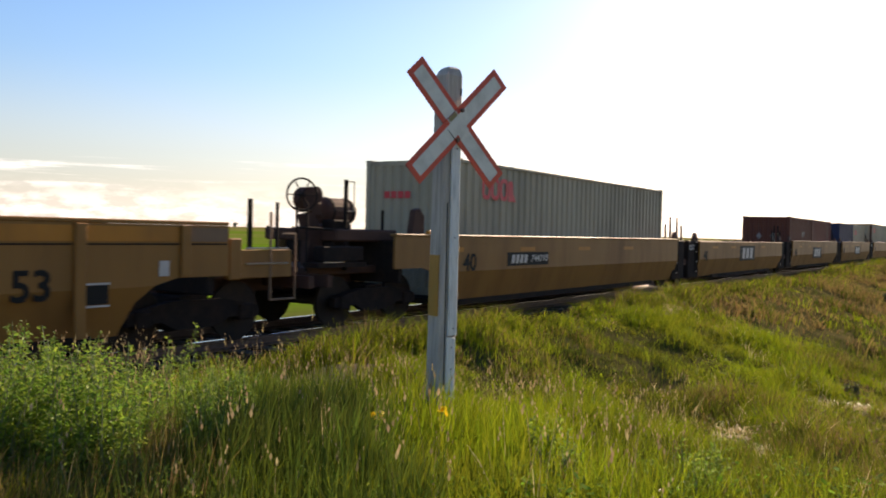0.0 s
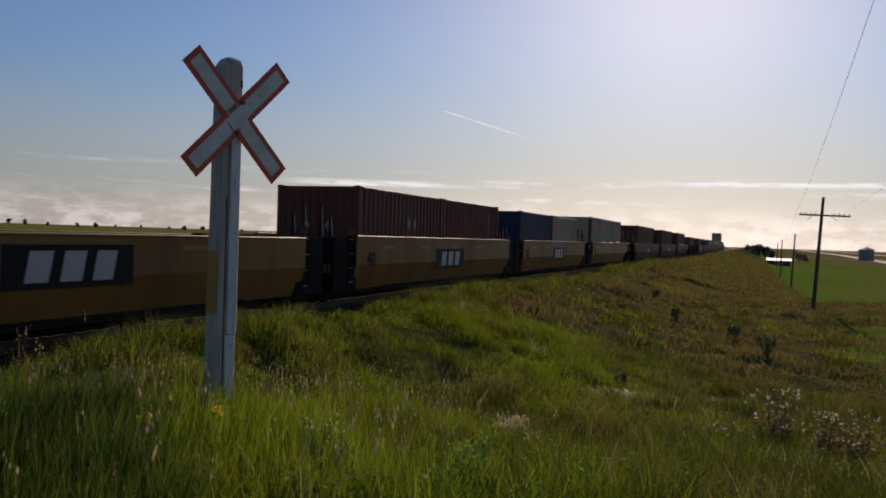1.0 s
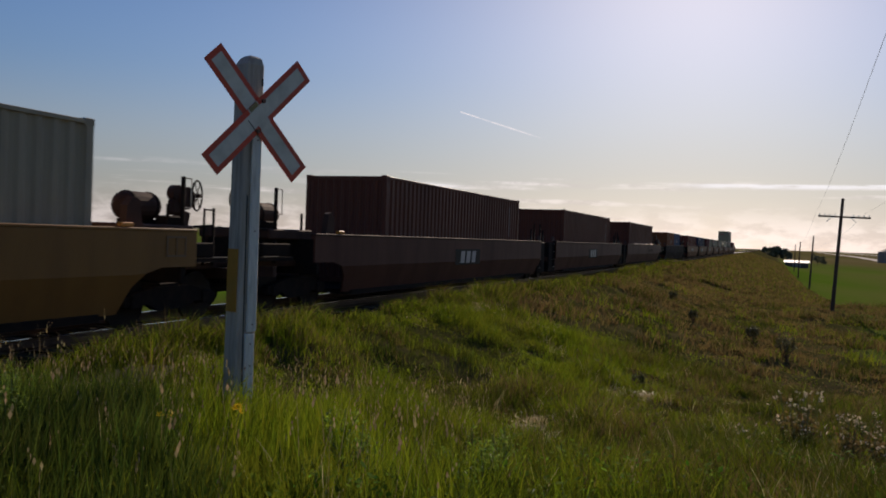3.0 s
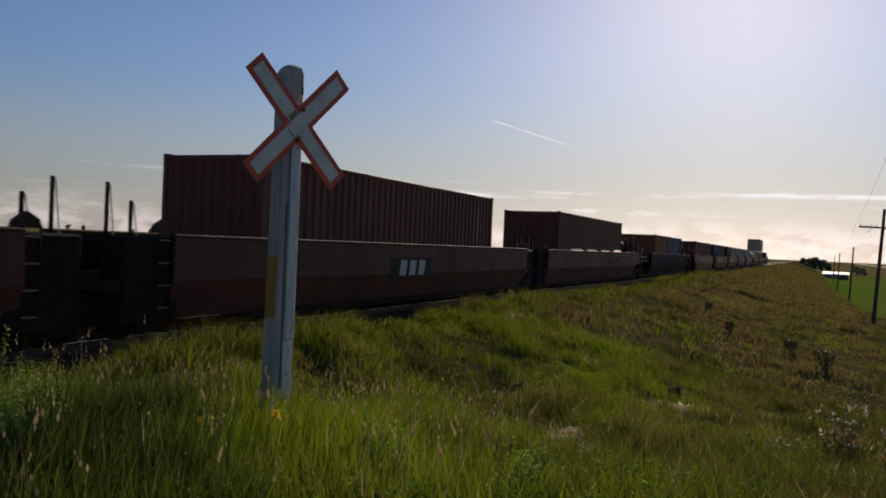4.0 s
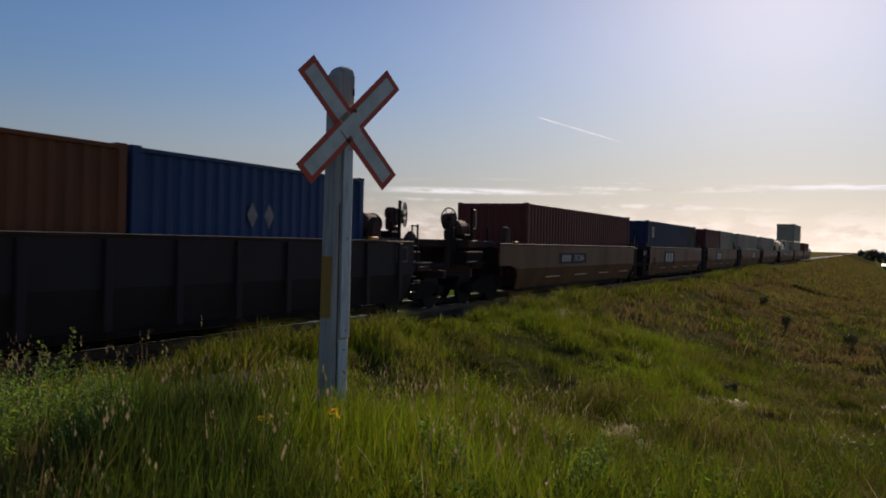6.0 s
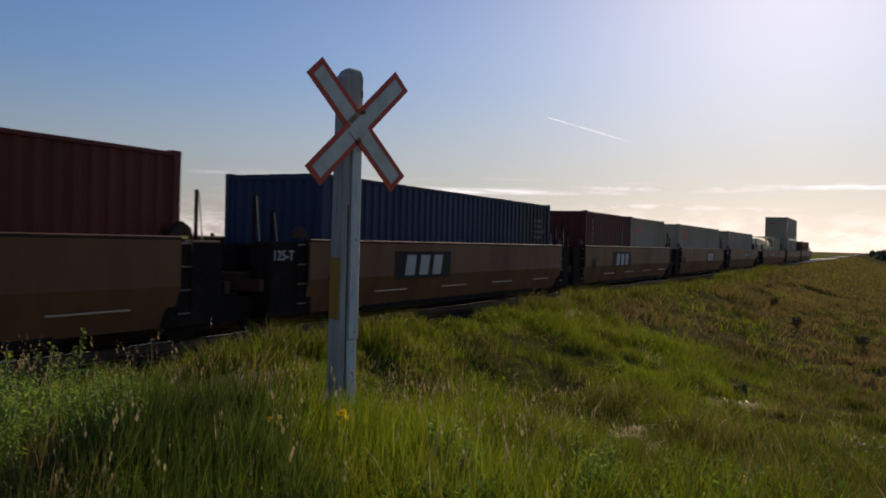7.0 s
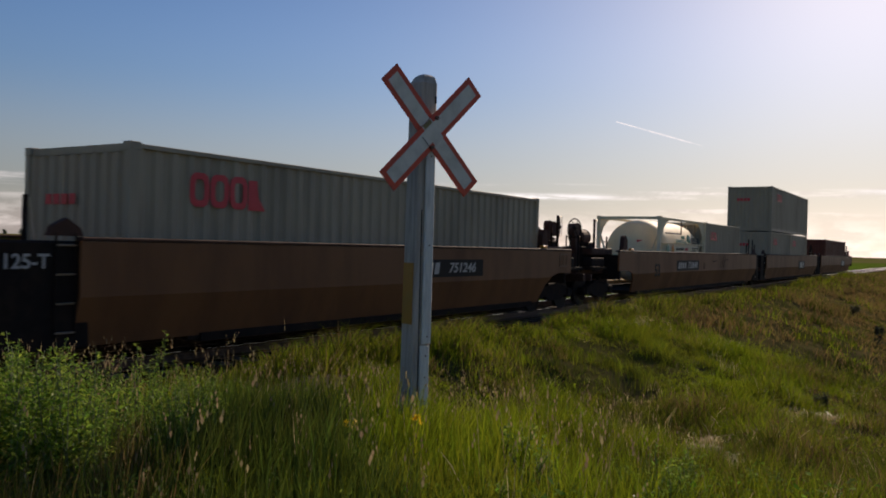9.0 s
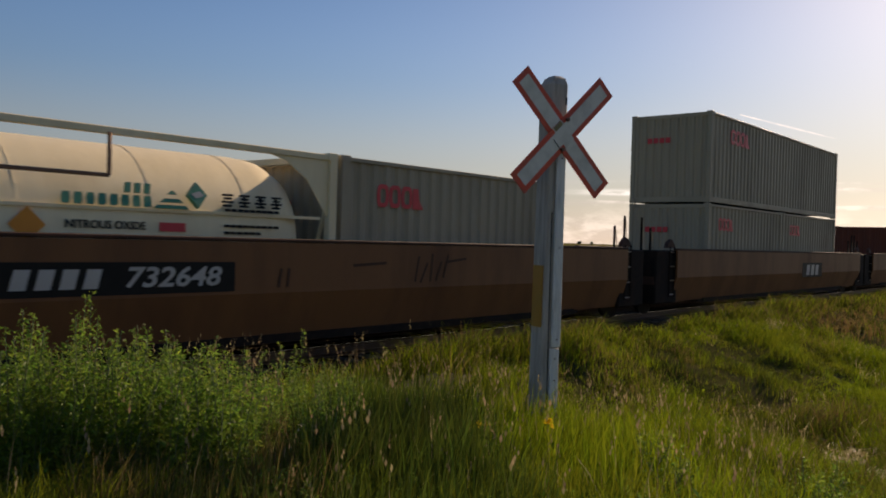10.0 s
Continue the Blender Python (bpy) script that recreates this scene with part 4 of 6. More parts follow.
        g = prism([(end - e * 0.1, top + 0.06), (end + e * 0.35, top + 0.06), (end + e * 0.3, 1.78), (end + e * 0.12, 1.88), (end - e * 0.06, 1.76)], -1.38, -1.28)
        part("hinged_guide", g, "deck_rust", u, "angled container guide plate")
    for tx in trucks:
        if tx is not None:
            truck(u, tx)
    if brake[0]:
        brake_end(u, xl, -1)
    if brake[1]:
        brake_end(u, xr, 1)
    ys = -y - 0.004
    if panel:
        px, w, h, z = panel
        part("name_panel", box(px - w / 2, px + w / 2, ys - 0.003, ys, z - h / 2, z + h / 2), "dark_mark", u, "black painted panel")
    for text, tx, tz, size, mat, shear in texts:
        letters("stencil", text, size, mat, u, pose(tx, ys - 0.004, tz, 90, 0, 0) @ Matrix.Diagonal((1.3 if shear else 1.0, 1, 1, 1)), "painted stencil lettering", shear)
    for i in range(4 if paint_name == "car_yellow" and not ribs else 0):
        rx = xl + 1.9 + i * (length - 3.2) / 4
        share("reflector", cached("reflector", lambda: box(-0.35, 0.35, -0.003, 0, -0.045, 0.045), "chord_orange"), u, pose(rx, ys + 0.001, 1.36), "dull orange reflective strip")
    return u


def end_frame():
    """The boxy steel end between a well and its bogie."""
    bm = box(-0.2, 0.98, -1.40, -0.95, 0.28, 1.60, 0.03)
    add_box(bm, -0.2, 0.98, 0.95, 1.40, 0.28, 1.60, 0.03)
    add_box(bm, -0.2, 0.5, -1.25, 1.25, 0.5, 0.8)
    add_box(bm, 0.1, 0.9, -0.5, 0.5, 1.06, 1.55, 0.04)
    return bm


def deck(reach):
    bm = box(-0.3, reach, -0.9, 0.9, 0.92, 1.06, 0.02)
    add_box(bm, -0.3, reach, -0.3, 0.3, 0.66, 0.92)
    add_box(bm, reach - 0.12, reach, -1.35, 1.35, 0.75, 0.95)
    return bm


def mark_blocks(u, x, z, n, w, h, gap, mat="white_mark", half_y=1.511, lean=0.12):
    """Slanted blocks for a company mark painted on the panel."""
    for i in range(n):
        ox = x + (i - (n - 1) / 2) * (w + gap)
        bm = prism([(-w / 2 - lean * h, -h / 2), (w / 2 - lean * h, -h / 2), (w / 2 + lean * h, h / 2), (-w / 2 + lean * h, h / 2)], -0.004, 0)
        ob = part("mark_block", bm, mat, u, "pale block of a company mark")
        ob.matrix_basis = pose(ox, -half_y, z)


def wide_marks(u, x, z, size):
    """Three stout plain blocks in a row on the panel."""
    for i in range(3):
        ox = x + (i - 1) * size * 1.18
        out = [(-0.48, -0.5), (0.30, -0.5), (0.48, 0.5), (-0.30, 0.5)]
        bm = prism([(px * size, pz * size * 0.85) for px, pz in out], -0.004, 0)
        ob = part("mark_block", bm, "white_mark", u, "white block of a company mark")
        ob.matrix_basis = pose(ox, -1.5115, z)


def slant_plate(x0, x1):
    """A plate on the top chord that leans in towards the box."""
    bm = bmesh.new()
    a = [bm.verts.new(v) for v in ((x0, -1.50, 1.657), (x1, -1.50, 1.657), (x1, -1.38, 1.75), (x0, -1.38, 1.75))]
    b = [bm.verts.new((v.co.x, v.co.y + 0.02, v.co.z - 0.001 if v.co.z < 1.7 else v.co.z)) for v in a]
    bm.faces.new(a)
    bm.faces.new(b[::-1])
    for i in range(4):
        j = (i + 1) % 4
        bm.faces.new((a[j], a[i], b[i], b[j]))
    bmesh.ops.recalc_face_normals(bm, faces=bm.faces)
    return bm


HC, ST = 2.896, 2.591
F40, F20 = 12.192, 6.058
WELL = 0.34
YEL = "mustard-yellow steel well car, weathered, loaded on the main track"

# the ribbed empty car at the head of the view
u = well_unit(-2.0, -9.8, 9.77, "car_yellow", "empty mustard-yellow ribbed well car with dirt streaks", arch=(1, 1), ends=(2.0, 1.9), trucks=(-9.95, 9.6), ribs=13, top=1.72,
              texts=[("53", 6.94, 0.97, 0.5, "dark_mark", 0.0)])
pitch = 19.57 / 13
for i in range(14):
    x0, x1 = max(-9.8 + (i - 0.5) * pitch + 0.085, -9.78), min(-9.8 + (i + 0.5) * pitch - 0.085, 9.74)
    part("chord_band", box(x0, x1, -1.509, -1.502, 1.50, 1.69), "chord_orange" if i % 3 != 1 else "car_pale", u, "dull orange band under the top chord")
    part("weld_line", box(x0, x1, -1.508, -1.502, 1.455, 1.475), "black_steel", u, "dark line under the band")
part("notice_plate", box(7.50, 7.89, -1.52, -1.506, 0.74, 0.97), "dark_mark", u, "dark notice plate")
for z in (0.715, 0.985):
    part("plate_edge", box(7.48, 7.91, -1.522, -1.506, z - 0.012, z + 0.012), "white_mark", u, "pale edge of a notice plate")
part("label_plate", box(8.62, 8.77, -1.515, -1.505, 1.05, 1.25), "white_mark", u, "small pale plate")
part("end_skirt", box(9.85, 11.15, -1.36, -1.30, 0.96, 1.38, 0.01), "car_yellow", u, "yellow end platform skirt")
part("skirt_bracket", box(9.82, 10.05, -1.47, -1.37, 0.95, 1.55, 0.02), "car_yellow", u)
for z in (1.40, 1.17):
    part("skirt_edge", tube((10.2, -1.38, z), (11.05, -1.38, z), 0.014, 5), "bright_steel", u, "worn bright edge")
loop = tube((11.22, -1.36, 0.62), (11.22, -1.36, 1.62), 0.018, 6)
add_tube(loop, (11.22, -1.36, 1.62), (10.95, -1.36, 1.62), 0.018, 6)
add_tube(loop, (11.22, -1.36, 0.62), (10.7, -1.36, 0.62), 0.018, 6)
add_tube(loop, (10.7, -1.36, 0.62), (10.7, -1.36, 1.95), 0.022, 6)
part("step_rail", loop, "car_pale", u, "thin steel step and handrail")
part("end_post", tube((10.7, -0.9, 1.0), (10.7, -0.9, 2.15), 0.04, 8), "black_steel", u)
part("end_post", tube((11.27, -0.9, 1.0), (11.27, -0.9, 2.12), 0.03, 8), "black_steel", u)

# five yellow wells for forty-foot boxes
spots = [(20.08, -8.49, 6.9), (36.0, -6.6, 6.55), (51.75, -6.7, 6.8), (67.35, -6.55, 6.9), (83.77, -6.75, 8.15)]
for i, (x, xl, xr) in enumerate(spots):
    end = i == 4
    u = well_unit(x, xl, xr, "car_yellow", YEL if i != 1 else "empty mustard-yellow steel well car, weathered", arch=(i == 0, end), ends=(1.6 if i == 0 else 1.2, 1.35 if end else 1.2),
                  trucks=(xl + 0.05 if i == 0 else None, xr - 0.05 if end else (spots[i + 1][0] + spots[i + 1][1] - x + xr) / 2), brake=(i == 0, end),
                  panel=((-3.5, 1.95, 0.30, 1.14), (0.0, 2.45, 0.62, 1.10), (0.0, 2.6, 0.62, 1.0), (0.25, 2.45, 0.60, 1.04), None)[i],
                  top=1.52 if i == 1 else 1.60, texts=[("744310", -2.98, 1.14, 0.21, "white_mark", 0.2), ("40", -6.0, 1.08, 0.5, "dark_mark", 0.0)] if i == 0 else [("40", -5.9, 1.04, 0.5, "dark_mark", 0.0)])
    if i == 0:
        mark_blocks(u, -3.93, 1.14, 4, 0.13, 0.19, 0.06)
    elif not end:
        wide_marks(u, (0, 0.0, 0.0, 0.25)[i], (0, 1.10, 1.0, 1.04)[i], 0.52)
    if i in (1, 4):
        letters("stencil", "125-T", 0.24, "white_mark", u, pose(xl - 0.64, -1.406, 1.35, 90, 0, 0), "painted stencil lettering")

    if end:
        for k in range(3):
            part("guide_plate", slant_plate(-3.6 + 2.9 * k, -1.9 + 2.9 * k), "worn_plate", u, "worn tan inclined guide plate")

# three brown wells for long boxes
spots = [(105.95, -10.1, 8.65), (126.2, -8.9, 8.7), (145.93, -8.4, 10.2)]
for i, (x, xl, xr) in enumerate(spots):
    end = i == 2
    u = well_unit(x, xl, xr, "car_brown", "rust-brown steel well car with a weathered side", arch=(i == 0, end), ends=(1.35 if i == 0 else 1.0, 1.35 if end else 1.0),
                  trucks=(xl + 0.05 if i == 0 else None, xr - 0.05 if end else (spots[i + 1][0] + spots[i + 1][1] - x + xr) / 2), brake=(i == 0, end),
                  panel=((-0.45, 2.3, 0.5, 1.06) if not end else None), texts=[("733374", 3.95, 1.18, 0.27, "worn_mark", 0.2)] if end else ())
    if not end:
        wide_marks(u, -0.45, 1.06, 0.44)
    else:
        for k in range(4):
            part("guide_plate", slant_plate(-5.0 + 2.7 * k, -3.2 + 2.7 * k), "worn_plate", u, "worn tan inclined guide plate")
        mark_blocks(u, 2.6, 1.18, 4, 0.16, 0.22, 0.07, "worn_mark", 1.506)

# the dark ribbed car
u = well_unit(169.2, -9.0, 7.7, "car_grey", "dark ribbed steel well car with a bright worn top edge", ends=(2.6, 1.9), trucks=(-10.4, 8.9), brake=(0, 1), ribs=13)
share("brake_wheel", cached("brake_wheel", spoked_wheel, "black_steel"), u, pose(-11.75, -0.64, 2.05, 0, 0, -20) @ Matrix.Diagonal((0.75, 0.75, 0.75, 1)), "spoked hand brake wheel")
gear = tube((-11.5, -0.62, 1.98), (-11.5, -0.40, 1.98), 0.20, 14)
add_box(gear, -11.68, -11.36, -0.6, -0.42, 1.0, 2.2, 0.03)
part("gear_housing", gear, "deck_rust", u, "rounded brake gear housing")
for px, top, r in ((-11.55, 2.25, 0.025), (-11.1, 2.2, 0.05), (-10.3, 1.98, 0.04), (-9.9, 1.95, 0.03)):
    part("end_post", tube((px, -0.95, 1.0), (px, -0.95, top), r, 8), "black_steel", u)
    loop = tube((px + 0.13, -1.0, top - 0.5), (px + 0.13, -1.0, top - 0.03), 0.011, 5)
    add_tube(loop, (px + 0.13, -1.0, top - 0.03), (px, -0.95, top - 0.03), 0.011, 5)
    part("grab_bar", loop, "bright_steel", u, "thin steel grab bar")
part("crossover_rail", tube((-11.9, -0.95, 1.72), (-11.5, -0.95, 1.72), 0.022, 6), "black_steel", u)
part("valve_box", prism([(-10.75, 1.06), (-9.7, 1.06), (-9.7, 1.58), (-10.05, 1.64), (-10.45, 1.62), (-10.75, 1.45)], -0.8, 0.5), "deck_rust", u)
for k in (-11.5, -10.4, -9.6):
    part("step_edge", box(k - 0.25, k + 0.25, -1.33, -1.30, 1.16, 1.18), "bright_steel", u, "worn bright step edge")
part("side_step", box(-11.8, -9.3, -1.29, -0.92, 1.07, 1.155), "black_steel", u)
part("platform_box", box(-11.35, -9.05, -1.26, -0.97, 1.16, 1.44, 0.02), "black_steel", u)
part("worn_edge", box(-6.6, 6.6, -1.545, -1.41, 1.656, 1.664), "bright_steel", u, "bright worn top edge")

# five ochre wells
spots = [(190.2, -8.4, 6.3), (206.4, -6.8, 6.5), (222.25, -6.9, 6.2), (237.9, -6.6, 6.3), (253.95, -6.7, 7.8)]
for i, (x, xl, xr) in enumerate(spots):
    end = i == 4
    pc = (-2.0, -2.6, -2.25, 1.6, 1.55)[i]
    u = well_unit(x, xl, xr, "car_ochre", "ochre steel well car with dusty sides", arch=(i == 0, end), ends=(1.6 if i == 0 else 1.2, 1.35 if end else 1.2),
                  trucks=(xl + 0.05 if i == 0 else None, xr - 0.05 if end else (spots[i + 1][0] + spots[i + 1][1] - x + xr) / 2), brake=(i == 0, end),
                  panel=((pc, 2.95, 0.36, 1.2) if i in (0, 4) else (pc, 2.55, 0.6, 1.14)),
                  texts=[("751246", pc + 0.6, 1.2, 0.28, "white_mark", 0.2)] if i in (0, 4) else [("40", -6.0, 0.98, 0.5, "dark_mark", 0.0)])
    if i in (0, 4):
        mark_blocks(u, pc - 0.75, 1.2, 4, 0.16, 0.23, 0.08)
    else:
        wide_marks(u, pc, 1.14, 0.52)
    if i in (1, 4):
        letters("stencil", "125-T", 0.24, "white_mark", u, pose(xl - 0.64, -1.406, 1.35, 90, 0, 0), "painted stencil lettering")
    if i < 3:
        for k in range(4):
            part("sill_edge", tube((-4.6 + 2.9 * k, -1.47, 0.62), (-3.3 + 2.9 * k, -1.47, 0.62), 0.016, 6), "bright_steel", u, "worn bright sill edge")

# three ochre wells at the tail
spots = [(276.3, -10.9, 8.55), (296.05, -8.6, 8.8), (317.0, -10.0, 9.1)]
for i, (x, xl, xr) in enumerate(spots):
    end = i == 2
    u = well_unit(x, xl, xr, "car_ochre", "ochre steel well car near the tail of the train", arch=(i == 0, end), ends=(1.9 if i == 0 else 1.0, 1.35 if end else 1.0),
                  trucks=(xl - 0.55 if i == 0 else None, xr - 0.05 if end else (spots[i + 1][0] + spots[i + 1][1] - x + xr) / 2), brake=(i == 0, end),
                  panel=((-3.5, 2.95, 0.38, 1.15) if i == 0 else (2.4, 2.2, 0.5, 1.02)),
                  texts=[("732648", -2.90, 1.15, 0.33, "white_mark", 0.2), ("53", -7.2, 0.98, 0.6, "dark_mark", 0)] if i == 0 else ())
    if i == 0:
        mark_blocks(u, -4.3, 1.15, 4, 0.17, 0.22, 0.09)
        # faded scrawl on the side
        for k, (bx, bz, bl, ba) in enumerate(((1.45, 1.22, 0.42, 78), (1.62, 1.16, 0.36, 62), (1.80, 1.24, 0.46, 84), (1.98, 1.18, 0.34, 66), (2.16, 1.26, 0.40, 72), (2.45, 1.36, 0.5, 6), (0.4, 1.3, 0.7, 3), (-1.3, 1.12, 0.26, 80), (-1.16, 1.12, 0.26, 84))):
            mk = part("scrawl", box(-bl / 2, bl / 2, -0.0055 - 0.0004 * k, -0.004, -0.022, 0.022), "worn_mark", u, "dark faded bar of scrawl")
            mk.matrix_basis = pose(bx, -1.5, bz, 0, -ba, 0)
    else:
        wide_marks(u, 2.4, 1.02, 0.42)

SAGE = "pale sage-green corrugated container with red marks"
container(13.98, F40, HC, "box_sage", WELL, SAGE, sage_marks())
container(45.65, F20, ST, "box_brown", WELL, "dark red-brown corrugated container with pale diamonds", pale_marks(0.5))
container(51.79, F20, ST, "box_maroon", WELL, "dark maroon corrugated container with small pale writing", number_marks)
container(61.25, F20, ST, "box_navy", WELL, "dark blue corrugated container, scuffed")
container(67.39, F20, ST, "box_sage", WELL, SAGE, sage_marks())
stained = container(77.67, F40, HC, "box_sage", WELL, "pale sage-green corrugated container with a rusty corner", sage_marks(-4.3, 0.44))
part("rust_stain", box(-F40 / 2 + 0.01, -F40 / 2 + 0.15, -1.2215, -1.218, 0.35, HC - 0.14), "deck_rust", stained, "brown rust down the corner post")
part("rust_stain", box(-F40 / 2 - 0.003, -F40 / 2 + 0.001, -1.21, -1.06, 0.5, HC - 0.14), "deck_rust", stained, "brown rust down the corner post")
container(99.85, F40, HC, "box_brown", WELL, "rust-brown corrugated container, dull and dirty", number_marks)
container(119.85, F40, HC, "box_brown", WELL, "rust-brown corrugated container, dull and dirty", number_marks)
container(139.84, F40, HC, "box_brown", WELL, "dark brown corrugated container, dull and dirty")
container(163.05, F20, ST, "box_orange", WELL, "faded orange corrugated container with pale diamonds", pale_marks(0.6))
container(169.19, F20, ST, "box_blue", WELL, "bright blue corrugated container with pale marks", pale_marks(-0.2, False))
container(184.55, F40, ST, "box_red", WELL, "dull red corrugated container")
container(200.29, F40, ST, "box_navy", WELL, "dark blue corrugated container with a white placard and darker end", placard_marks)
container(216.15, F20, ST, "box_maroon", WELL, "dark maroon corrugated container with a column of pale writing", column_marks)
container(222.29, F20, ST, "box_sage", WELL, SAGE, sage_marks())
container(231.82, F40, ST, "box_sage", WELL, SAGE, sage_marks())
container(248.1, F40, ST, "box_sage", WELL, SAGE, sage_marks())
container(276.34, F20, ST, "box_sage", WELL, SAGE, sage_marks())
container(289.96, F20, ST, "box_sage", WELL, SAGE, sage_marks())
container(296.10, F20, ST, "box_sage", WELL, SAGE, sage_marks())
container(289.96, F40, ST - 0.05, "box_sage", WELL + ST + 0.02, "pale sage-green container stacked on two shorter ones", sage_marks(-3.9, 0.44))
container(311.20, F40, ST, "box_brown", WELL, "rust-brown corrugated container at the tail of the train")


def tank_container(x0):
    """A tank in an open steel frame."""
    half, w, h = F20 / 2, 1.219, ST
    c = rolling("tank_container", x0 + half, "cream-white tank in an open steel frame with green and dark marks", "tank container", "containers on the train")
    c.matrix_basis = pose(x0 + half, TRACK_Y, WELL)
    bm = bmesh.new()
    k, zc = 1.08, 1.30
    prof = [(-2.72, 0.0), (-2.70, 0.35), (-2.6, 0.7), (-2.42, 0.95), (-2.15, 1.07), (-1.8, 1.1), (0, 1.1), (1.8, 1.1), (2.15, 1.07), (2.42, 0.95), (2.6, 0.7), (2.70, 0.35), (2.72, 0.0)]
    n = 40
    rings = []
    for x, rr in [(x, rr * k) for x, rr in prof]:
        rings.append([bm.verts.new((x, rr * math.cos(2 * math.pi * i / n), zc + rr * math.sin(2 * math.pi * i / n))) for i in range(n)] if rr else [bm.verts.new((x, 0, zc))])
    for p, q in zip(rings, rings[1:]):
        for i in range(n):
            j = (i + 1) % n
            if len(p) == 1:
                bm.faces.new((p[0], q[j], q[i]))
            elif len(q) == 1:
                bm.faces.new((p[i], p[j], q[0]))
            else:
                bm.faces.new((p[i], p[j], q[j], q[i]))
    bmesh.ops.recalc_face_normals(bm, faces=bm.faces)
    for f in bm.faces:
        f.smooth = True
    part("tank", bm, "tank_white", c, "cream-white cylindrical tank with domed ends")
    for x in (-1.5, 0.1, 1.5):
        ring = bmesh.new()
        bmesh.ops.create_cone(ring, cap_ends=False, segments=40, radius1=1.193, radius2=1.193, depth=0.05, matrix=Matrix.Translation((x, 0, zc)) @ pose(0, 0, 0, 0, 90, 0))
        part("seam_band", ring, "tank_white", c)
    for s in (-1, 1):
        part("top_rail", box(-half + 0.1, half - 0.1, s * (w - 0.06) - 0.04, s * (w - 0.06) + 0.04, h - 0.11, h - 0.02, 0.01), "tank_white", c)
        part("bottom_rail", box(-half + 0.1, half - 0.1, s * (w - 0.06) - 0.05, s * (w - 0.06) + 0.05, 0.02, 0.16, 0.01), "tank_white", c)
        part("walk_ledge", box(-half + 0.3, half - 0.3, s * 1.13 - 0.05, s * 1.13 + 0.05, 1.60, 1.64), "tank_white", c, "thin ledge along the tank")
        for e in (-1, 1):
            part("corner_post", box(e * (half - 0.08) - 0.075, e * (half - 0.08) + 0.075, s * (w - 0.062) - 0.06, s * (w - 0.062) + 0.06, 0.1, h - 0.1, 0.01), "tank_white", c)
            part("gusset", prism([(e * (half - 0.12), h - 0.1), (e * (half - 1.25), h - 0.1), (e * (half - 0.95), h - 0.17), (e * (half - 0.55), h - 0.42), (e * (half - 0.3), h - 0.75), (e * (half - 0.12), h - 1.0)], s * (w - 0.06) - 0.01, s * (w - 0.06) + 0.01), "tank_white", c, "curved steel gusset")
            for z in (0.06, h - 0.055):
                share("corner_casting", cached("corner_casting", casting, "tank_white"), c, pose(e * (half - 0.089), s * (w - 0.081), z))
    for e in (-1, 1):
        part("end_beam", box(e * (half - 0.08) - 0.04, e * (half - 0.08) + 0.04, -w + 0.12, w - 0.12, h - 0.12, h - 0.02), "tank_white", c)
        for s in (-1, 1):
            part("end_brace", tube((e * (half - 0.08), s * (w - 0.12), 1.9), (e * (half - 0.1), s * 0.5, 0.2), 0.04, 6), "tank_white", c)
    pipe = tube((-0.53, -1.22, 2.5), (-0.53, -1.22, 2.0), 0.025, 6)
    add_tube(pipe, (-0.53, -1.22, 2.0), (-2.4, -1.22, 2.0), 0.025, 6)
    part("drain_pipe", pipe, "rail_steel", c, "rusty bent pipe")
    red = part("hazard_label", box(-0.12, 0.12, -0.004, 0, -0.12, 0.12), "red_mark", c, "red square label")
    red.matrix_basis = pose(-2.66, -0.35, 1.6, 0, 0, -75)
    y = -1.2

    def mark(name, bmx, mat, x, z, label):
        ob = part(name, bmx, mat, c, label)
        ob.matrix_basis = pose(x, y, z, -14 if z > 1.55 else 0, 0, 0)

    for i in range(8):
        mark("name_block", prism([(-0.05, -0.07), (0.03, -0.07), (0.05, -0.02), (0.05, 0.07), (-0.03, 0.07), (-0.05, 0.02)], -0.004, 0), "green_mark", -1.02 + 0.142 * i, 1.72, "green block of a maker's mark")
    for i in range(3):
        mark("name_block", prism([(-0.045, -0.06), (0.025, -0.06), (0.045, 0.06), (-0.025, 0.06)], -0.004, 0.03), "green_mark", -0.28 + 0.125 * i, 1.88, "green block of a maker's mark")
    for dz, w0 in ((-0.13, 0.24), (-0.05, 0.15), (0.05, 0.06)):
        mark("emblem", prism([(-w0, -0.022), (w0, -0.022), (w0 - 0.04, 0.022), (-w0 + 0.05, 0.022)], -0.004, 0.02), "green_mark", 0.30, 1.80 + dz, "green slanted bar of an emblem")
    mark("diamond_label", prism([(-0.14, 0), (0, -0.17), (0.14, 0), (0, 0.17)], -0.004, 0.06), "green_mark", 0.66, 1.84, "green diamond label")
    mark("label_field", prism([(-0.09, 0.01), (-0.03, -0.05), (0.09, -0.01), (0.03, 0.05)], -0.009, -0.0045), "white_mark", 0.66, 1.84, "pale field of a label")
    for i in range(4):
        for dz, bw in ((0.07, 0.16), (0.025, 0.11), (-0.02, 0.17), (-0.07, 0.13)):
            mark("script_block", box(-bw / 2, bw / 2, -0.004, 0.02, -0.012, 0.012), "dark_mark", 1.12 + 0.265 * i, 1.80 + dz, "dark stroke of painted writing")
        if i:
            mark("script_block", box(-0.012, 0.012, -0.0045, 0.02, -0.08, 0.08), "dark_mark", 1.12 + 0.265 * i, 1.80, "dark stroke of painted writing")
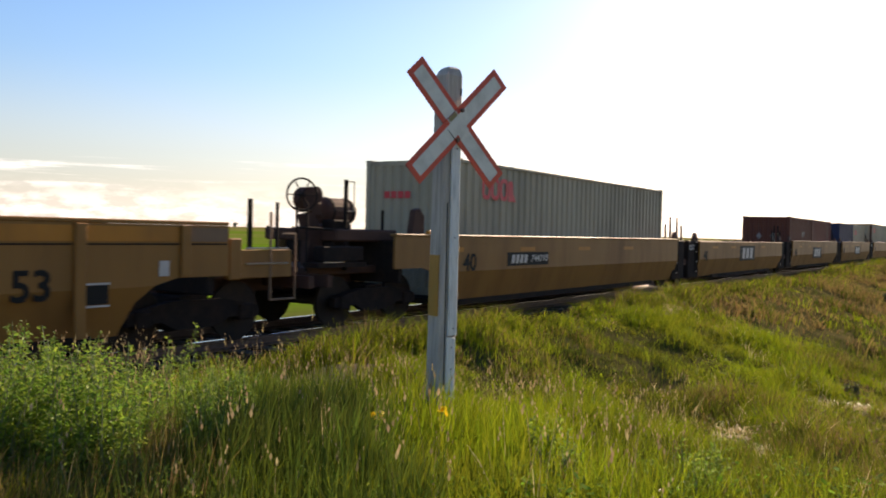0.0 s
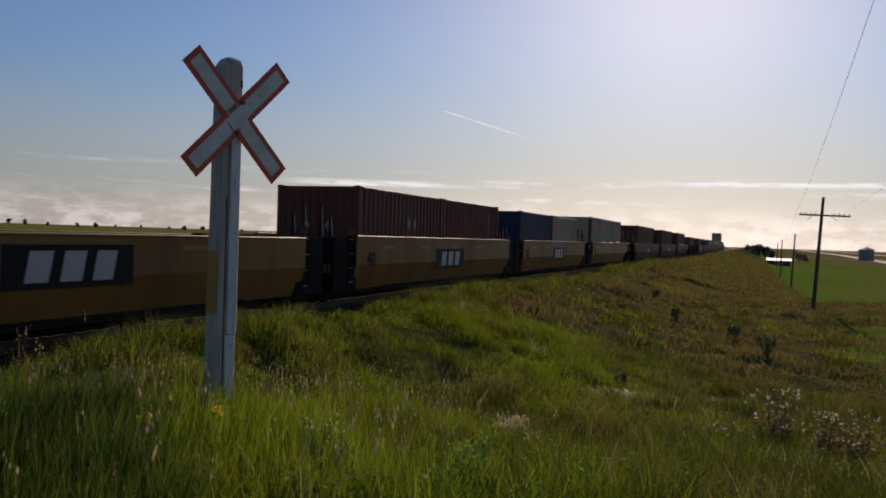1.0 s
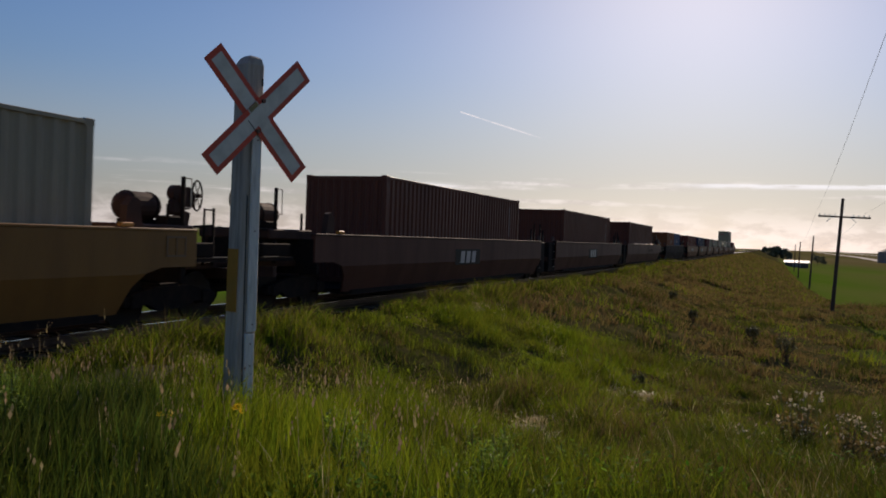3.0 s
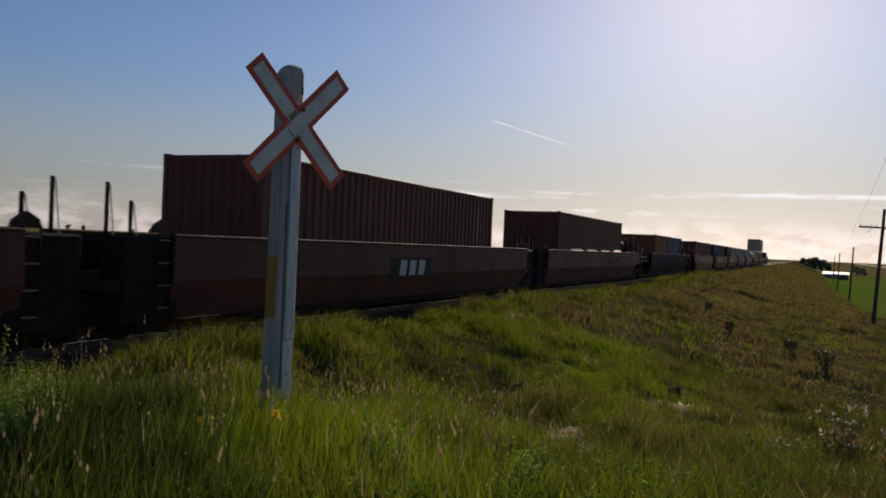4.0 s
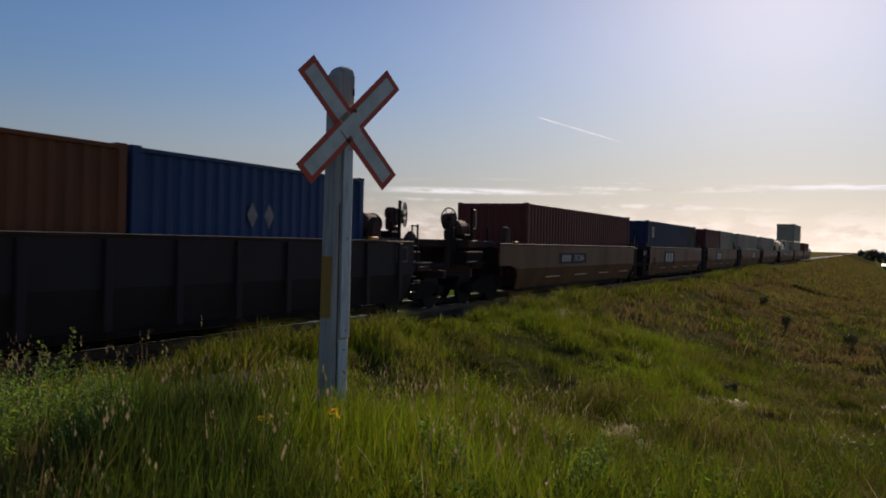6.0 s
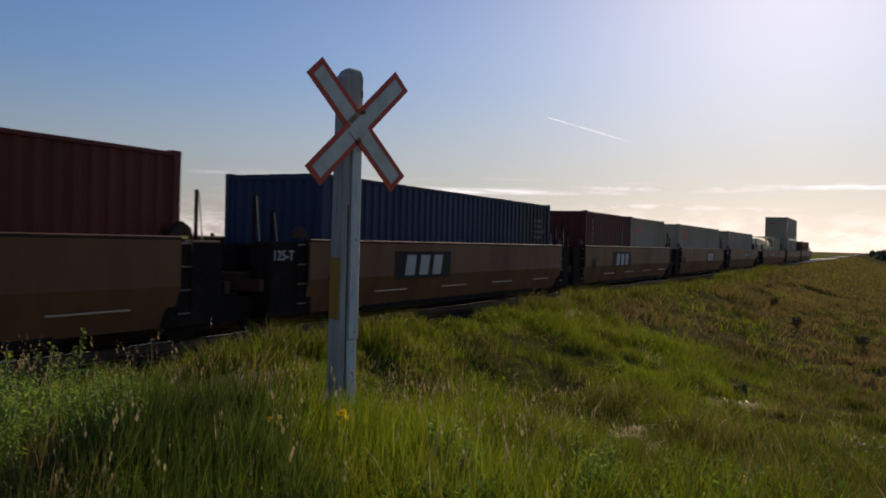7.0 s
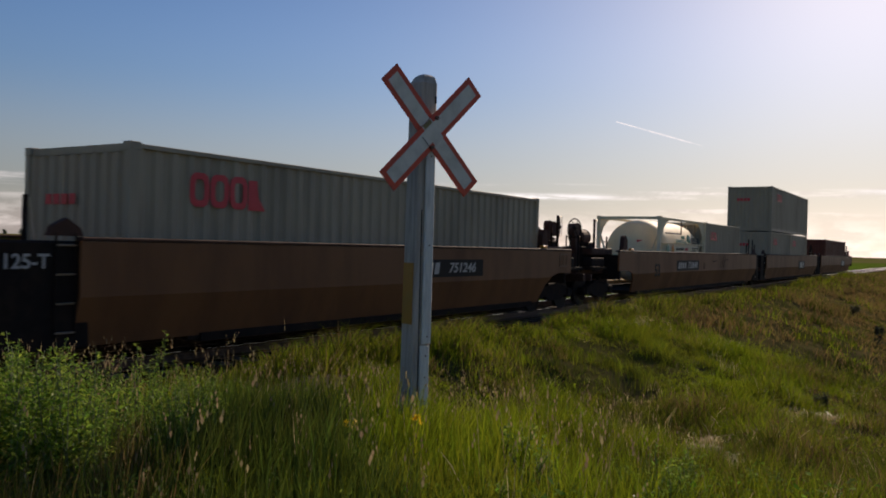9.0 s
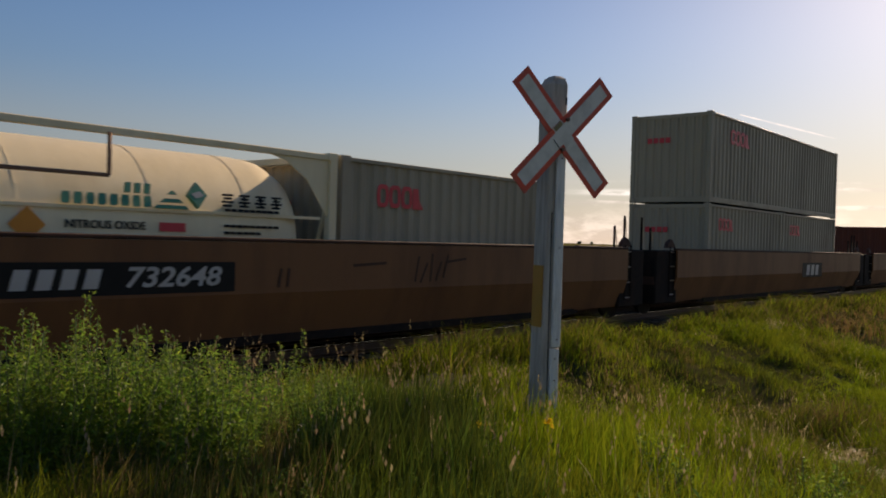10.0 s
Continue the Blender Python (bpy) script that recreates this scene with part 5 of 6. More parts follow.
    for dz, x0, n in ((1.67, 1.12, 9), (1.46, 1.12, 9), (1.37, 1.12, 6)):
        for i in range(n):
            mark("script_bar", box(-0.04, 0.04, -0.004, 0.01, -0.018, 0.018), "dark_mark", x0 + 0.1 * i, dz, "short bar of small writing")
    letters("tank_text", "NITROUS OXIDE", 0.13, "dark_mark", c, pose(-0.53, y, 1.42, 90, 0, 0), "dark painted lettering")
    mark("red_label", box(-0.18, 0.18, -0.004, 0, -0.055, 0.055), "red_mark", 0.32, 1.42, "red label")
    mark("hazard_diamond", prism([(-0.2, 0), (0, -0.2), (0.2, 0), (0, 0.2)], -0.004, 0), "amber_mark", -1.43, 1.40, "amber hazard diamond")
    mark("hazard_diamond", prism([(-0.2, 0), (0, -0.2), (0.2, 0), (0, 0.2)], -0.004, 0), "green_mark", -2.05, 1.40, "green hazard diamond")
    return c


tank_container(270.2)


# ---- far things ----
def strip(name, pts, width, mat, label, lift=0.03):
    """A flat ribbon laid over the ground along a line of points."""
    bm = bmesh.new()
    rows = []
    for (x0, y0), (x1, y1) in zip(pts, pts[1:]):
        for k in range(12):
            rows.append((x0 + (x1 - x0) * k / 12, y0 + (y1 - y0) * k / 12))
    rows.append(pts[-1])
    prev = None
    for i, (x, y) in enumerate(rows):
        d = Vector((rows[min(i + 1, len(rows) - 1)][0] - rows[max(i - 1, 0)][0], rows[min(i + 1, len(rows) - 1)][1] - rows[max(i - 1, 0)][1])).normalized()
        q = Vector((-d.y, d.x)) * width / 2
        cur = [bm.verts.new((x + k * q.x, y + k * q.y, float(height(x + k * q.x, y + k * q.y)) + lift)) for k in (-1, 0, 1)]
        if prev:
            for j in range(2):
                bm.faces.new((prev[j], prev[j + 1], cur[j + 1], cur[j]))
        prev = cur
    bmesh.ops.recalc_face_normals(bm, faces=bm.faces)
    return tagged(link_mesh(name, bm, mat), label, name, kind="structure")


strip("road", [(150, -30), (260, -47), (420, -62), (800, -72), (1500, -70)], 9, "gravel_far", "pale gravel road across the far fields", 0.15)
strip("road", [(500, -110), (900, -120), (1600, -110)], 12, "gravel_far", "pale gravel road across the far fields", 0.2)


def leaf_cloud(rng, centre, radii, n, size, flat=0.0):
    """Vertices and faces of many small leaves in a ragged lump."""
    vs, fs = [], []
    c, r = np.array(centre), np.array(radii)
    k = 0
    while k < n:
        p = rng.normal(0, 0.5, 3)
        if np.linalg.norm(p) > 1.15:
            continue
        q = c + p * r
        a, b = rng.normal(0, 1, 3), rng.normal(0, 1, 3)
        a /= np.linalg.norm(a)
        b -= a * (a @ b)
        b /= np.linalg.norm(b)
        s = size * rng.uniform(0.6, 1.4)
        i = len(vs)
        vs += [tuple(q - a * s), tuple(q + b * s * 0.5), tuple(q + a * s), tuple(q - b * s * 0.5)]
        fs.append((i, i + 1, i + 2, i + 3))
        k += 1
    return vs, fs


def tree(x, y, tall, seed, mat="far_tree", leaf=0.35, n=420, label="dark leafy tree on the far field edge"):
    rng = np.random.default_rng(seed)
    z = float(height(x, y))
    t = anchor("tree", x, y, z, label, "tree", "far trees")
    bm = tube((0, 0, -0.2), (0.1, 0, tall * 0.6), tall * 0.03, 7, tall * 0.012)
    for i in range(5):
        a = rng.uniform(0, 6.28)
        add_tube(bm, (0.05, 0, tall * (0.25 + 0.06 * i)), (math.cos(a) * tall * 0.25, math.sin(a) * tall * 0.25, tall * rng.uniform(0.5, 0.8)), tall * 0.012, 5, tall * 0.004)
    part("trunk", bm, "pole_wood", t)
    vs, fs = [], []
    for i in range(7):
        a, rr = rng.uniform(0, 6.28), rng.uniform(0.05, 0.28) * tall
        v, f = leaf_cloud(rng, (math.cos(a) * rr, math.sin(a) * rr, tall * rng.uniform(0.18, 0.8)), (tall * 0.3, tall * 0.3, tall * 0.2), n // 7, leaf)
        fs += [tuple(j + len(vs) for j in q) for q in f]
        vs += v
    crown = share("crown", raw("crown", vs, fs, mat), t)
    return t


rng = np.random.default_rng(5)
for i, (az, d, h) in enumerate([(0.35, 520, 4.0), (-0.15, 490, 5.0), (-0.45, 480, 6.5), (-0.8, 480, 5.4), (-1.15, 470, 3.6), (-2.8, 380, 4.6), (-3.1, 390, 3.6)]):
    tree(d * math.cos(radians(az)), d * math.sin(radians(az)), h, 20 + i, leaf=0.3 if d < 400 else 0.8, n=420)
for i in range(34):
    az = 30 + i * 1.35 + rng.uniform(-0.5, 0.5)
    d = rng.uniform(900, 1300)
    tree(d * math.cos(radians(az)), d * math.sin(radians(az)), rng.uniform(3, 8), 60 + i, leaf=1.0, n=140)


def shed():
    x, y = 270, -7.6
    z = float(height(x, y))
    s = anchor("shed", x, y, z, "low dark farm shed with a bright white metal roof", "shed")
    part("wall", box(-3.5, 3.5, -3.2, 3.2, -0.5, 1.3), "wall_dark", s, "dark weathered boards")
    part("roof", prism([(-4.0, 1.3), (-4.0, 1.38), (0, 2.0), (4.0, 1.38), (4.0, 1.3), (0, 1.92)], -3.6, 3.6), "roof_white", s, "bright white metal roof")
    part("door", box(-3.56, -3.5, -1.2, 1.2, 0, 1.2), "wall_grey", s)
    g = anchor("grain_bin", 516, -60, float(height(516, -60)), "grey metal bin beside the gravel road", "bin")
    bm = tube((0, 0, -0.5), (0, 0, 6.2), 4.0, 32)
    part("drum", bm, "wall_grey", g, "corrugated grey drum")
    part("lid", tube((0, 0, 6.2), (0, 0, 7.6), 4.1, 32, 0.5), "wall_grey", g)


shed()


# ---- telegraph line ----
POLES = [(-2.0, -2.0), (49.0, -3.27), (101.4, -4.3), (148.0, -4.5), (200.0, -5.2)]
TALL = 6.1


def telegraph_pole(x, y, lean, armed):
    z = float(height(x, y))
    word = "dark wooden telegraph pole with one crossarm and insulators" if armed else "plain dark wooden telegraph pole far along the line"
    p = anchor("telegraph_pole", x, y, z, word, "pole", "poles of the telegraph line")
    part("pole", tube((0, 0, -0.4), (0, lean, TALL), 0.11, 10, 0.075), "pole_wood", p, "dark weathered round timber")
    if not armed:
        return p
    arm_z = TALL - 1.0
    arm = part("crossarm", box(-0.16, -0.05, -1.28, 1.28, arm_z - 0.045, arm_z + 0.045, 0.01), "pole_wood", p)
    arm.matrix_basis = pose(0, lean * 0.83, 0, 1.6, 0, 0)
    for s in (-1, 1):
        part("brace", box(-0.17, -0.16, -0.015, 0.015, -0.42, 0.0), "wire", p).matrix_basis = pose(0, lean * 0.8 + s * 0.42, arm_z, s * 48, 0, 0)
        for k in (0.45, 0.7, 0.95, 1.2):
            part("insulator", tube((-0.105, s * k, arm_z + 0.045), (-0.105, s * k, arm_z + 0.15), 0.028, 8, 0.018), "glass_insulator", arm, "small glass insulator")
    return p


for i, (x, y) in enumerate(POLES):
    telegraph_pole(x, y, (-0.1, -0.32, -0.25, -0.15, -0.1)[i], i < 2)
for off in (-1.2, 1.2):
    cu = bpy.data.curves.new("wire", "CURVE")
    cu.dimensions, cu.bevel_depth, cu.bevel_resolution = "3D", 0.0036, 1
    sp = cu.splines.new("POLY")
    pts = []
    for (x0, y0), (x1, y1) in zip(POLES, POLES[1:]):
        z0, z1 = float(height(x0, y0)) + TALL - 0.8, float(height(x1, y1)) + TALL - 0.8
        for k in range(16):
            t = k / 16
            pts.append((x0 + (x1 - x0) * t - 0.1, y0 + (y1 - y0) * t + off - 0.2, z0 + (z1 - z0) * t - 1.6 * t * (1 - t)))
    sp.points.add(len(pts) - 1)
    for q, v in zip(sp.points, pts):
        q.co = (*v, 1)
    cu.materials.append(MAT["wire"])
    tagged(new("wire", cu), "thin sagging telegraph wire", "wire", "wires of the telegraph line")


# ---- contrail ----
def contrail():
    def sky_point(az, el, d=3200):
        return Vector((d * math.cos(radians(az)) * math.cos(radians(el)), d * math.sin(radians(az)) * math.cos(radians(el)), d * math.sin(radians(el)) + EYE))
    m = bpy.data.materials.new("vapour")
    m.use_nodes = True
    n, l = m.node_tree.nodes, m.node_tree.links
    em, tr, mix = n.new("ShaderNodeEmission"), n.new("ShaderNodeBsdfTransparent"), n.new("ShaderNodeMixShader")
    # emission stands in for sunlight on the vapour
    em.inputs["Color"].default_value, em.inputs["Strength"].default_value = (1, 0.97, 0.93, 1), 0.85
    co, ns = n.new("ShaderNodeTexCoord"), n.new("ShaderNodeTexNoise")
    ns.inputs["Scale"].default_value = 0.02
    l.new(co.outputs["Object"], ns.inputs["Vector"])
    mr = n.new("ShaderNodeMapRange")
    mr.inputs["From Min"].default_value, mr.inputs["From Max"].default_value, mr.inputs["To Max"].default_value = 0.3, 0.7, 0.75
    l.new(ns.outputs["Fac"], mr.inputs["Value"])
    l.new(mr.outputs[0], mix.inputs[0])
    l.new(tr.outputs[0], mix.inputs[1])
    l.new(em.outputs[0], mix.inputs[2])
    l.new(mix.outputs[0], n["Material Output"].inputs[0])
    MAT["vapour"] = m
    a, b = sky_point(20.9, 8.71), sky_point(15.2, 7.05)
    bm = tube(a, a + (b - a) * 0.6, 1.6, 6, 3.0)
    add_tube(bm, a + (b - a) * 0.6, b, 3.0, 6, 0.6)
    tagged(link_mesh("contrail", bm, "vapour"), "thin white vapour trail high in the sky", "contrail", kind="structure")


contrail()


# ---- bare patches ----
def patch(x, y, rx, ry, mat, label, seed):
    rng = np.random.default_rng(seed)
    bm = bmesh.new()
    n = 28
    wob = [1 + 0.25 * math.sin(3 * 6.283 * i / n + seed) + rng.uniform(-0.12, 0.12) for i in range(n)]
    mid = bm.verts.new((x, y, float(height(x, y)) + 0.02))
    rings = []
    for k in (0.4, 0.75, 1.0):
        ring = []
        for i in range(n):
            a = 2 * math.pi * i / n
            px, py = x + rx * k * wob[i] * math.cos(a), y + ry * k * wob[i] * math.sin(a)
            ring.append(bm.verts.new((px, py, float(height(px, py)) + (0.022 if k < 1 else -0.02) + rng.uniform(-0.008, 0.008))))
        rings.append(ring)
    for i in range(n):
        j = (i + 1) % n
        bm.faces.new((mid, rings[0][i], rings[0][j]))
        for p, q in zip(rings, rings[1:]):
            bm.faces.new((p[i], q[i], q[j], p[j]))
    bmesh.ops.recalc_face_normals(bm, faces=bm.faces)
    return tagged(link_mesh("bare_patch", bm, mat), label, "bare soil", kind="structure")


BARE = [(7.1, 7.05, 1.7, 0.34), (2.0, 4.8, 1.0, 0.7), (15.5, 2.62, 0.42, 0.26), (15.5, 2.0, 0.26, 0.14), (10.2, 2.75, 0.5, 0.24), (8.5, 2.02, 0.32, 0.12), (19.6, 6.8, 0.6, 0.2)]
for i, (x, y, rx, ry) in enumerate(BARE):
    patch(x, y, rx, ry, "soil", "bare pale soil showing between the grass", i)


# ---- grass ----
LATTICE = np.random.default_rng(77).uniform(-1, 1, (64, 64))


def ragged(x, y):
    """Uneven slow variation over the ground, about between -1 and 1."""
    out = 0
    for k, (scale, amount) in enumerate(((0.45, 0.65), (1.1, 0.45), (2.6, 0.25))):
        u, v = np.asarray(x) * scale + 7.3 * k, np.asarray(y) * scale + 3.1 * k
        i, j = np.floor(u).astype(int), np.floor(v).astype(int)
        f, g = u - i, v - j
        f, g = f * f * (3 - 2 * f), g * g * (3 - 2 * g)
        top = LATTICE[i % 64, j % 64] * (1 - f) + LATTICE[(i + 1) % 64, j % 64] * f
        low = LATTICE[i % 64, (j + 1) % 64] * (1 - f) + LATTICE[(i + 1) % 64, (j + 1) % 64] * f
        out = out + amount * (top * (1 - g) + low * g)
    return out


def blades(name, mat, x, y, tall, wide, rng, label, droop=0.45, flat=0.0, lift=0.0, category="grass"):
    """Many curved, tapered blades in one mesh."""
    n = len(x)
    z = height(x, y) + lift
    a = rng.uniform(0, 2 * np.pi, n)
    face = rng.uniform(0, 2 * np.pi, n)
    dx, dy = np.cos(a), np.sin(a)
    dx = dx * 0.8 + 0.25
    bend = tall * droop * rng.uniform(0.15, 1.0, n)
    wx, wy = np.cos(face) * wide / 2, np.sin(face) * wide / 2
    vs = np.empty((n, 7, 3))
    for k, (f, w) in enumerate(((0.0, 1.0), (0.4, 0.95), (0.75, 0.6))):
        cx, cy = x + dx * bend * f * f, y + dy * bend * f * f
        cz = z + tall * f * (1 - 0.18 * f * droop) * (1 - flat) - (0.03 if k == 0 else 0)
        vs[:, 2 * k] = np.stack([cx - wx * w, cy - wy * w, cz], 1)
        vs[:, 2 * k + 1] = np.stack([cx + wx * w, cy + wy * w, cz], 1)
    vs[:, 6] = np.stack([x + dx * bend, y + dy * bend, z + tall * (1 - 0.18 * droop) * (1 - flat)], 1)
    base = (np.arange(n) * 7)[:, None]
    quads = np.concatenate([base + [0, 1, 3, 2], base + [2, 3, 5, 4]], 0)
    tris = base + [4, 5, 6]
    loops = np.concatenate([quads.ravel(), tris.ravel()])
    starts = np.concatenate([np.arange(len(quads)) * 4, len(quads) * 4 + np.arange(n) * 3])
    me = bpy.data.meshes.new(name)
    me.vertices.add(n * 7)
    me.vertices.foreach_set("co", vs.astype(np.float32).ravel())
    me.loops.add(len(loops))
    me.loops.foreach_set("vertex_index", loops.astype(np.int32))
    me.polygons.add(len(starts))
    me.polygons.foreach_set("loop_start", starts.astype(np.int32))
    me.update(calc_edges=True)
    me.materials.append(MAT[mat])
    return tagged(new(name, me), label, category, kind="stuff")


def scatter(rng, n, lo, hi, az0, az1, keep):
    """Points between two distances and two bearings, thinned by keep(x, y)."""
    d = np.sqrt(rng.uniform(lo * lo, hi * hi, n))
    a = np.radians(rng.uniform(az0, az1, n))
    x, y = d * np.cos(a), d * np.sin(a)
    ok = rng.uniform(0, 1, n) < keep(x, y)
    return x[ok], y[ok]


def open_ground(x, y):
    k = np.where(y < 7.8 + 0.2 * np.sin(x * 1.7), 1.0, 0.0)
    for px, py, rx, ry in BARE:
        k = np.where(((x - px) / rx) ** 2 + ((y - py) / ry) ** 2 < 0.95, k * 0.12, k)
    return k


rng = np.random.default_rng(11)


def tuft(x, y):
    return open_ground(x, y) * np.clip(0.62 + 0.8 * ragged(x * 1.6, y * 1.6), 0.10, 1)


def browned(x, y):
    """Where the grass has turned brown: wide patches, more of them up the bank."""
    return np.clip(0.10 + 1.2 * ragged(x * 0.4 + 2.0, y * 0.6) + 0.8 * ragged(x * 1.4 + 5, y * 1.7 + 9) + 0.030 * (x - 12), 0, 1)


def shaded_kind(x, y):
    """Where the darker kind of grass grows."""
    return np.clip(0.40 + 1.5 * ragged(x * 0.5 + 31, y * 0.8 + 5) + 1.7 * ragged(x * 1.3 + 11, y * 1.5 + 25), 0, 1)


def mound(x, y):
    """Uneven height of the sward: hummocks and hollows."""
    return np.clip(0.95 + 1.6 * ragged(x * 1.2 + 3, y * 1.4), 0.3, 2.2)


def lower_right(x, y):
    """Taller towards the verge beside the crossing, shorter down the bank."""
    return np.clip(1.0 - 0.055 * (x - 4) + 0.02 * y, 0.5, 1.1)


def tufts(rng, n, per, lo, hi, az0, az1, keep, radius):
    """Blades gathered in tufts: each tuft has its own height and lean of colour."""
    cx, cy = scatter(rng, n, lo, hi, az0, az1, keep)
    size = rng.uniform(0.55, 1.25, len(cx))
    k = np.repeat(np.arange(len(cx)), per)
    x = cx[k] + rng.normal(0, radius, len(k)) * size[k]
    y = cy[k] + rng.normal(0, radius, len(k)) * size[k]
    ok = open_ground(x, y) > 0.3
    return x[ok], y[ok], size[k][ok]


KEEP = {
    "grass": lambda x, y: tuft(x, y) * (1 - 0.75 * shaded_kind(x, y)) * (1 - 0.6 * browned(x, y)),
    "grass_dark": lambda x, y: tuft(x, y) * shaded_kind(x, y),
    "grass_brown": lambda x, y: tuft(x, y) * browned(x, y),
    "straw": tuft,
}
for mat, near_n, mid_n, name, word in (("grass", 9800, 17000, "grass", "fresh green grass"), ("grass_dark", 7600, 12500, "grass", "darker green grass"), ("straw", 240, 260, "dry_grass", "pale dry grass stalks"), ("grass_brown", 2300, 7500, "dry_grass", "brownish grass")):
    x, y, size = tufts(rng, near_n, 17, 3.2, 9.5, -14, 80, KEEP[mat], 0.08)
    tall = np.minimum(lower_right(x, y) * rng.uniform(0.16, 0.50, len(x)) * size * mound(x, y), rng.uniform(0.38, 0.56, len(x)))
    blades(name, mat, x, y, tall, rng.uniform(0.004, 0.009, len(x)), rng, word + " beside the crossing", droop=0.6)
    x, y, size = tufts(rng, mid_n, 17, 9.5, 22, -14, 54, KEEP[mat], 0.12)
    tall = rng.uniform(0.10, 0.30, len(x)) * size * mound(x, y)
    blades(name, mat, x, y, tall, rng.uniform(0.006, 0.012, len(x)), rng, word + " on the railway bank", droop=0.75)
for mat, near_n, far_n, name, word in (("grass", 3000, 5000, "grass", "fresh green grass"), ("grass_dark", 4200, 9000, "grass", "darker green grass"), ("grass_brown", 11000, 30000, "dry_grass", "brownish dry grass")):
    x, y, size = tufts(rng, near_n, 14, 22, 60, -14, 21, lambda x, y: KEEP[mat](x, y) * (y > -9), 0.22)
    blades(name, mat, x, y, rng.uniform(0.10, 0.30, len(x)) * size * mound(x, y), rng.uniform(0.018, 0.035, len(x)), rng, word + " farther along the bank", droop=0.9)
    x, y = 60 + 240 * rng.uniform(0, 1, far_n) ** 1.5, rng.uniform(-4, 7.6, far_n)
    blades(name, mat, x, y, rng.uniform(0.15, 0.42, len(x)), rng.uniform(0.05, 0.11, len(x)), rng, word + " far along the bank", droop=0.8)
# a stand of taller grass near the verge, coloured dark for shade, and the fringe along the track bed
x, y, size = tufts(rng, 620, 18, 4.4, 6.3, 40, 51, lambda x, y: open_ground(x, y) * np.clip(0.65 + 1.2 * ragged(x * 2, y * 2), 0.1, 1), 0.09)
blades("tall_grass", "shaded_green", x, y, rng.uniform(0.26, 0.74, len(x)) * np.clip(size, 0.6, 1.05), rng.uniform(0.006, 0.012, len(x)), rng, "dense stand of tall grass, its shade put into the green", droop=0.35)
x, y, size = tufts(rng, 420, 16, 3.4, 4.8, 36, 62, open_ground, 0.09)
blades("tall_grass", "shaded_green", x, y, rng.uniform(0.22, 0.58, len(x)) * size, rng.uniform(0.005, 0.010, len(x)), rng, "upright grass on the verge, green darkened for shade", droop=0.35)
x, y, size = tufts(rng, 620, 16, 3.4, 6.0, 4, 42, lambda x, y: open_ground(x, y) * np.clip(0.5 + 1.3 * ragged(x * 2 + 4, y * 2), 0, 1), 0.07)
blades("tall_grass", "grass", x, y, rng.uniform(0.18, 0.46, len(x)) * size, rng.uniform(0.005, 0.010, len(x)), rng, "upright bright green grass on the verge", droop=0.35)
x, y, size = tufts(rng, 260, 16, 5.2, 7.4, 26, 40, open_ground, 0.10)
blades("tall_grass", "grass", x, y, rng.uniform(0.25, 0.62, len(x)) * size, rng.uniform(0.005, 0.010, len(x)), rng, "tall fresh grass round the foot of the post", droop=0.5)
x, y, size = tufts(rng, 420, 14, 4.0, 5.6, 52, 66, open_ground, 0.08)
blades("tall_grass", "grass_brown", x, y, rng.uniform(0.25, 0.58, len(x)) * size, rng.uniform(0.004, 0.008, len(x)), rng, "reddish brown upright grass under the weeds", droop=0.4)
for mat, n in (("grass", 14000), ("grass_dark", 16000), ("grass_brown", 9000)):
    fx = rng.uniform(0, 1, n) ** 1.6 * 75 + 1.5
    fy = 8.15 - np.abs(rng.normal(0, 0.7, n))
    blades("fringe_grass", mat, fx, fy, rng.uniform(0.10, 0.40, n) * mound(fx, fy), 0.006 + 0.0005 * fx, rng, "uneven grass fringe along the track bed", droop=0.8)

# tan panicles over the dark stand
x, y = scatter(rng, 130, 4.4, 6.6, 39, 56, open_ground)
blades("panicle", "straw", x, y, rng.uniform(0.35, 0.66, len(x)), rng.uniform(0.005, 0.010, len(x)), rng, "tan panicles above the dark grass", droop=0.5, lift=0.0)
# small broad leaves in clumps between the blades


def broad_leaves(mat, n, per, lo, hi, az1, size, tall, keep, label):
    cx, cy = scatter(rng, n, lo, hi, -14, az1, keep)
    k = np.repeat(np.arange(len(cx)), per)
    m = len(k)
    rad = rng.uniform(0.05, 0.16, len(cx))[k] * (1 + 0.02 * lo)
    x, y = cx[k] + rng.normal(0, 1, m) * rad, cy[k] + rng.normal(0, 1, m) * rad
    ok = open_ground(x, y) > 0.3
    x, y = x[ok], y[ok]
    m = len(x)
    z = height(x, y) + rng.uniform(0.02, 1.0, m) * tall * mound(x, y)
    c = np.stack([x, y, z], 1)
    a = rng.uniform(0, 2 * np.pi, m)
    d = np.stack([np.cos(a), np.sin(a), rng.uniform(-0.3, 0.9, m)], 1)
    w = np.stack([-np.sin(a), np.cos(a), rng.uniform(-0.4, 0.4, m)], 1)
    s = (size * rng.uniform(0.5, 1.4, m))[:, None]
    vs = np.stack([c, c + d * s * 0.5 + w * s * 0.3, c + d * s, c + d * s * 0.5 - w * s * 0.3], 1).reshape(-1, 3)
    fs = np.arange(m * 4).reshape(-1, 4)
    tagged(new("broadleaf_weeds", raw("broadleaf_weeds", vs.tolist(), fs.tolist(), mat)), label, "weeds", kind="stuff")


broad_leaves("weed_leaf", 1500, 16, 3.3, 9.5, 80, 0.030, 0.22, KEEP["grass"], "small broad green leaves among the grass")
# these leaves take the same green, darkened for shade
broad_leaves("shaded_green", 1200, 18, 3.3, 9.5, 80, 0.028, 0.22, KEEP["grass_dark"], "broad leaves among the grass, green darkened for shade")
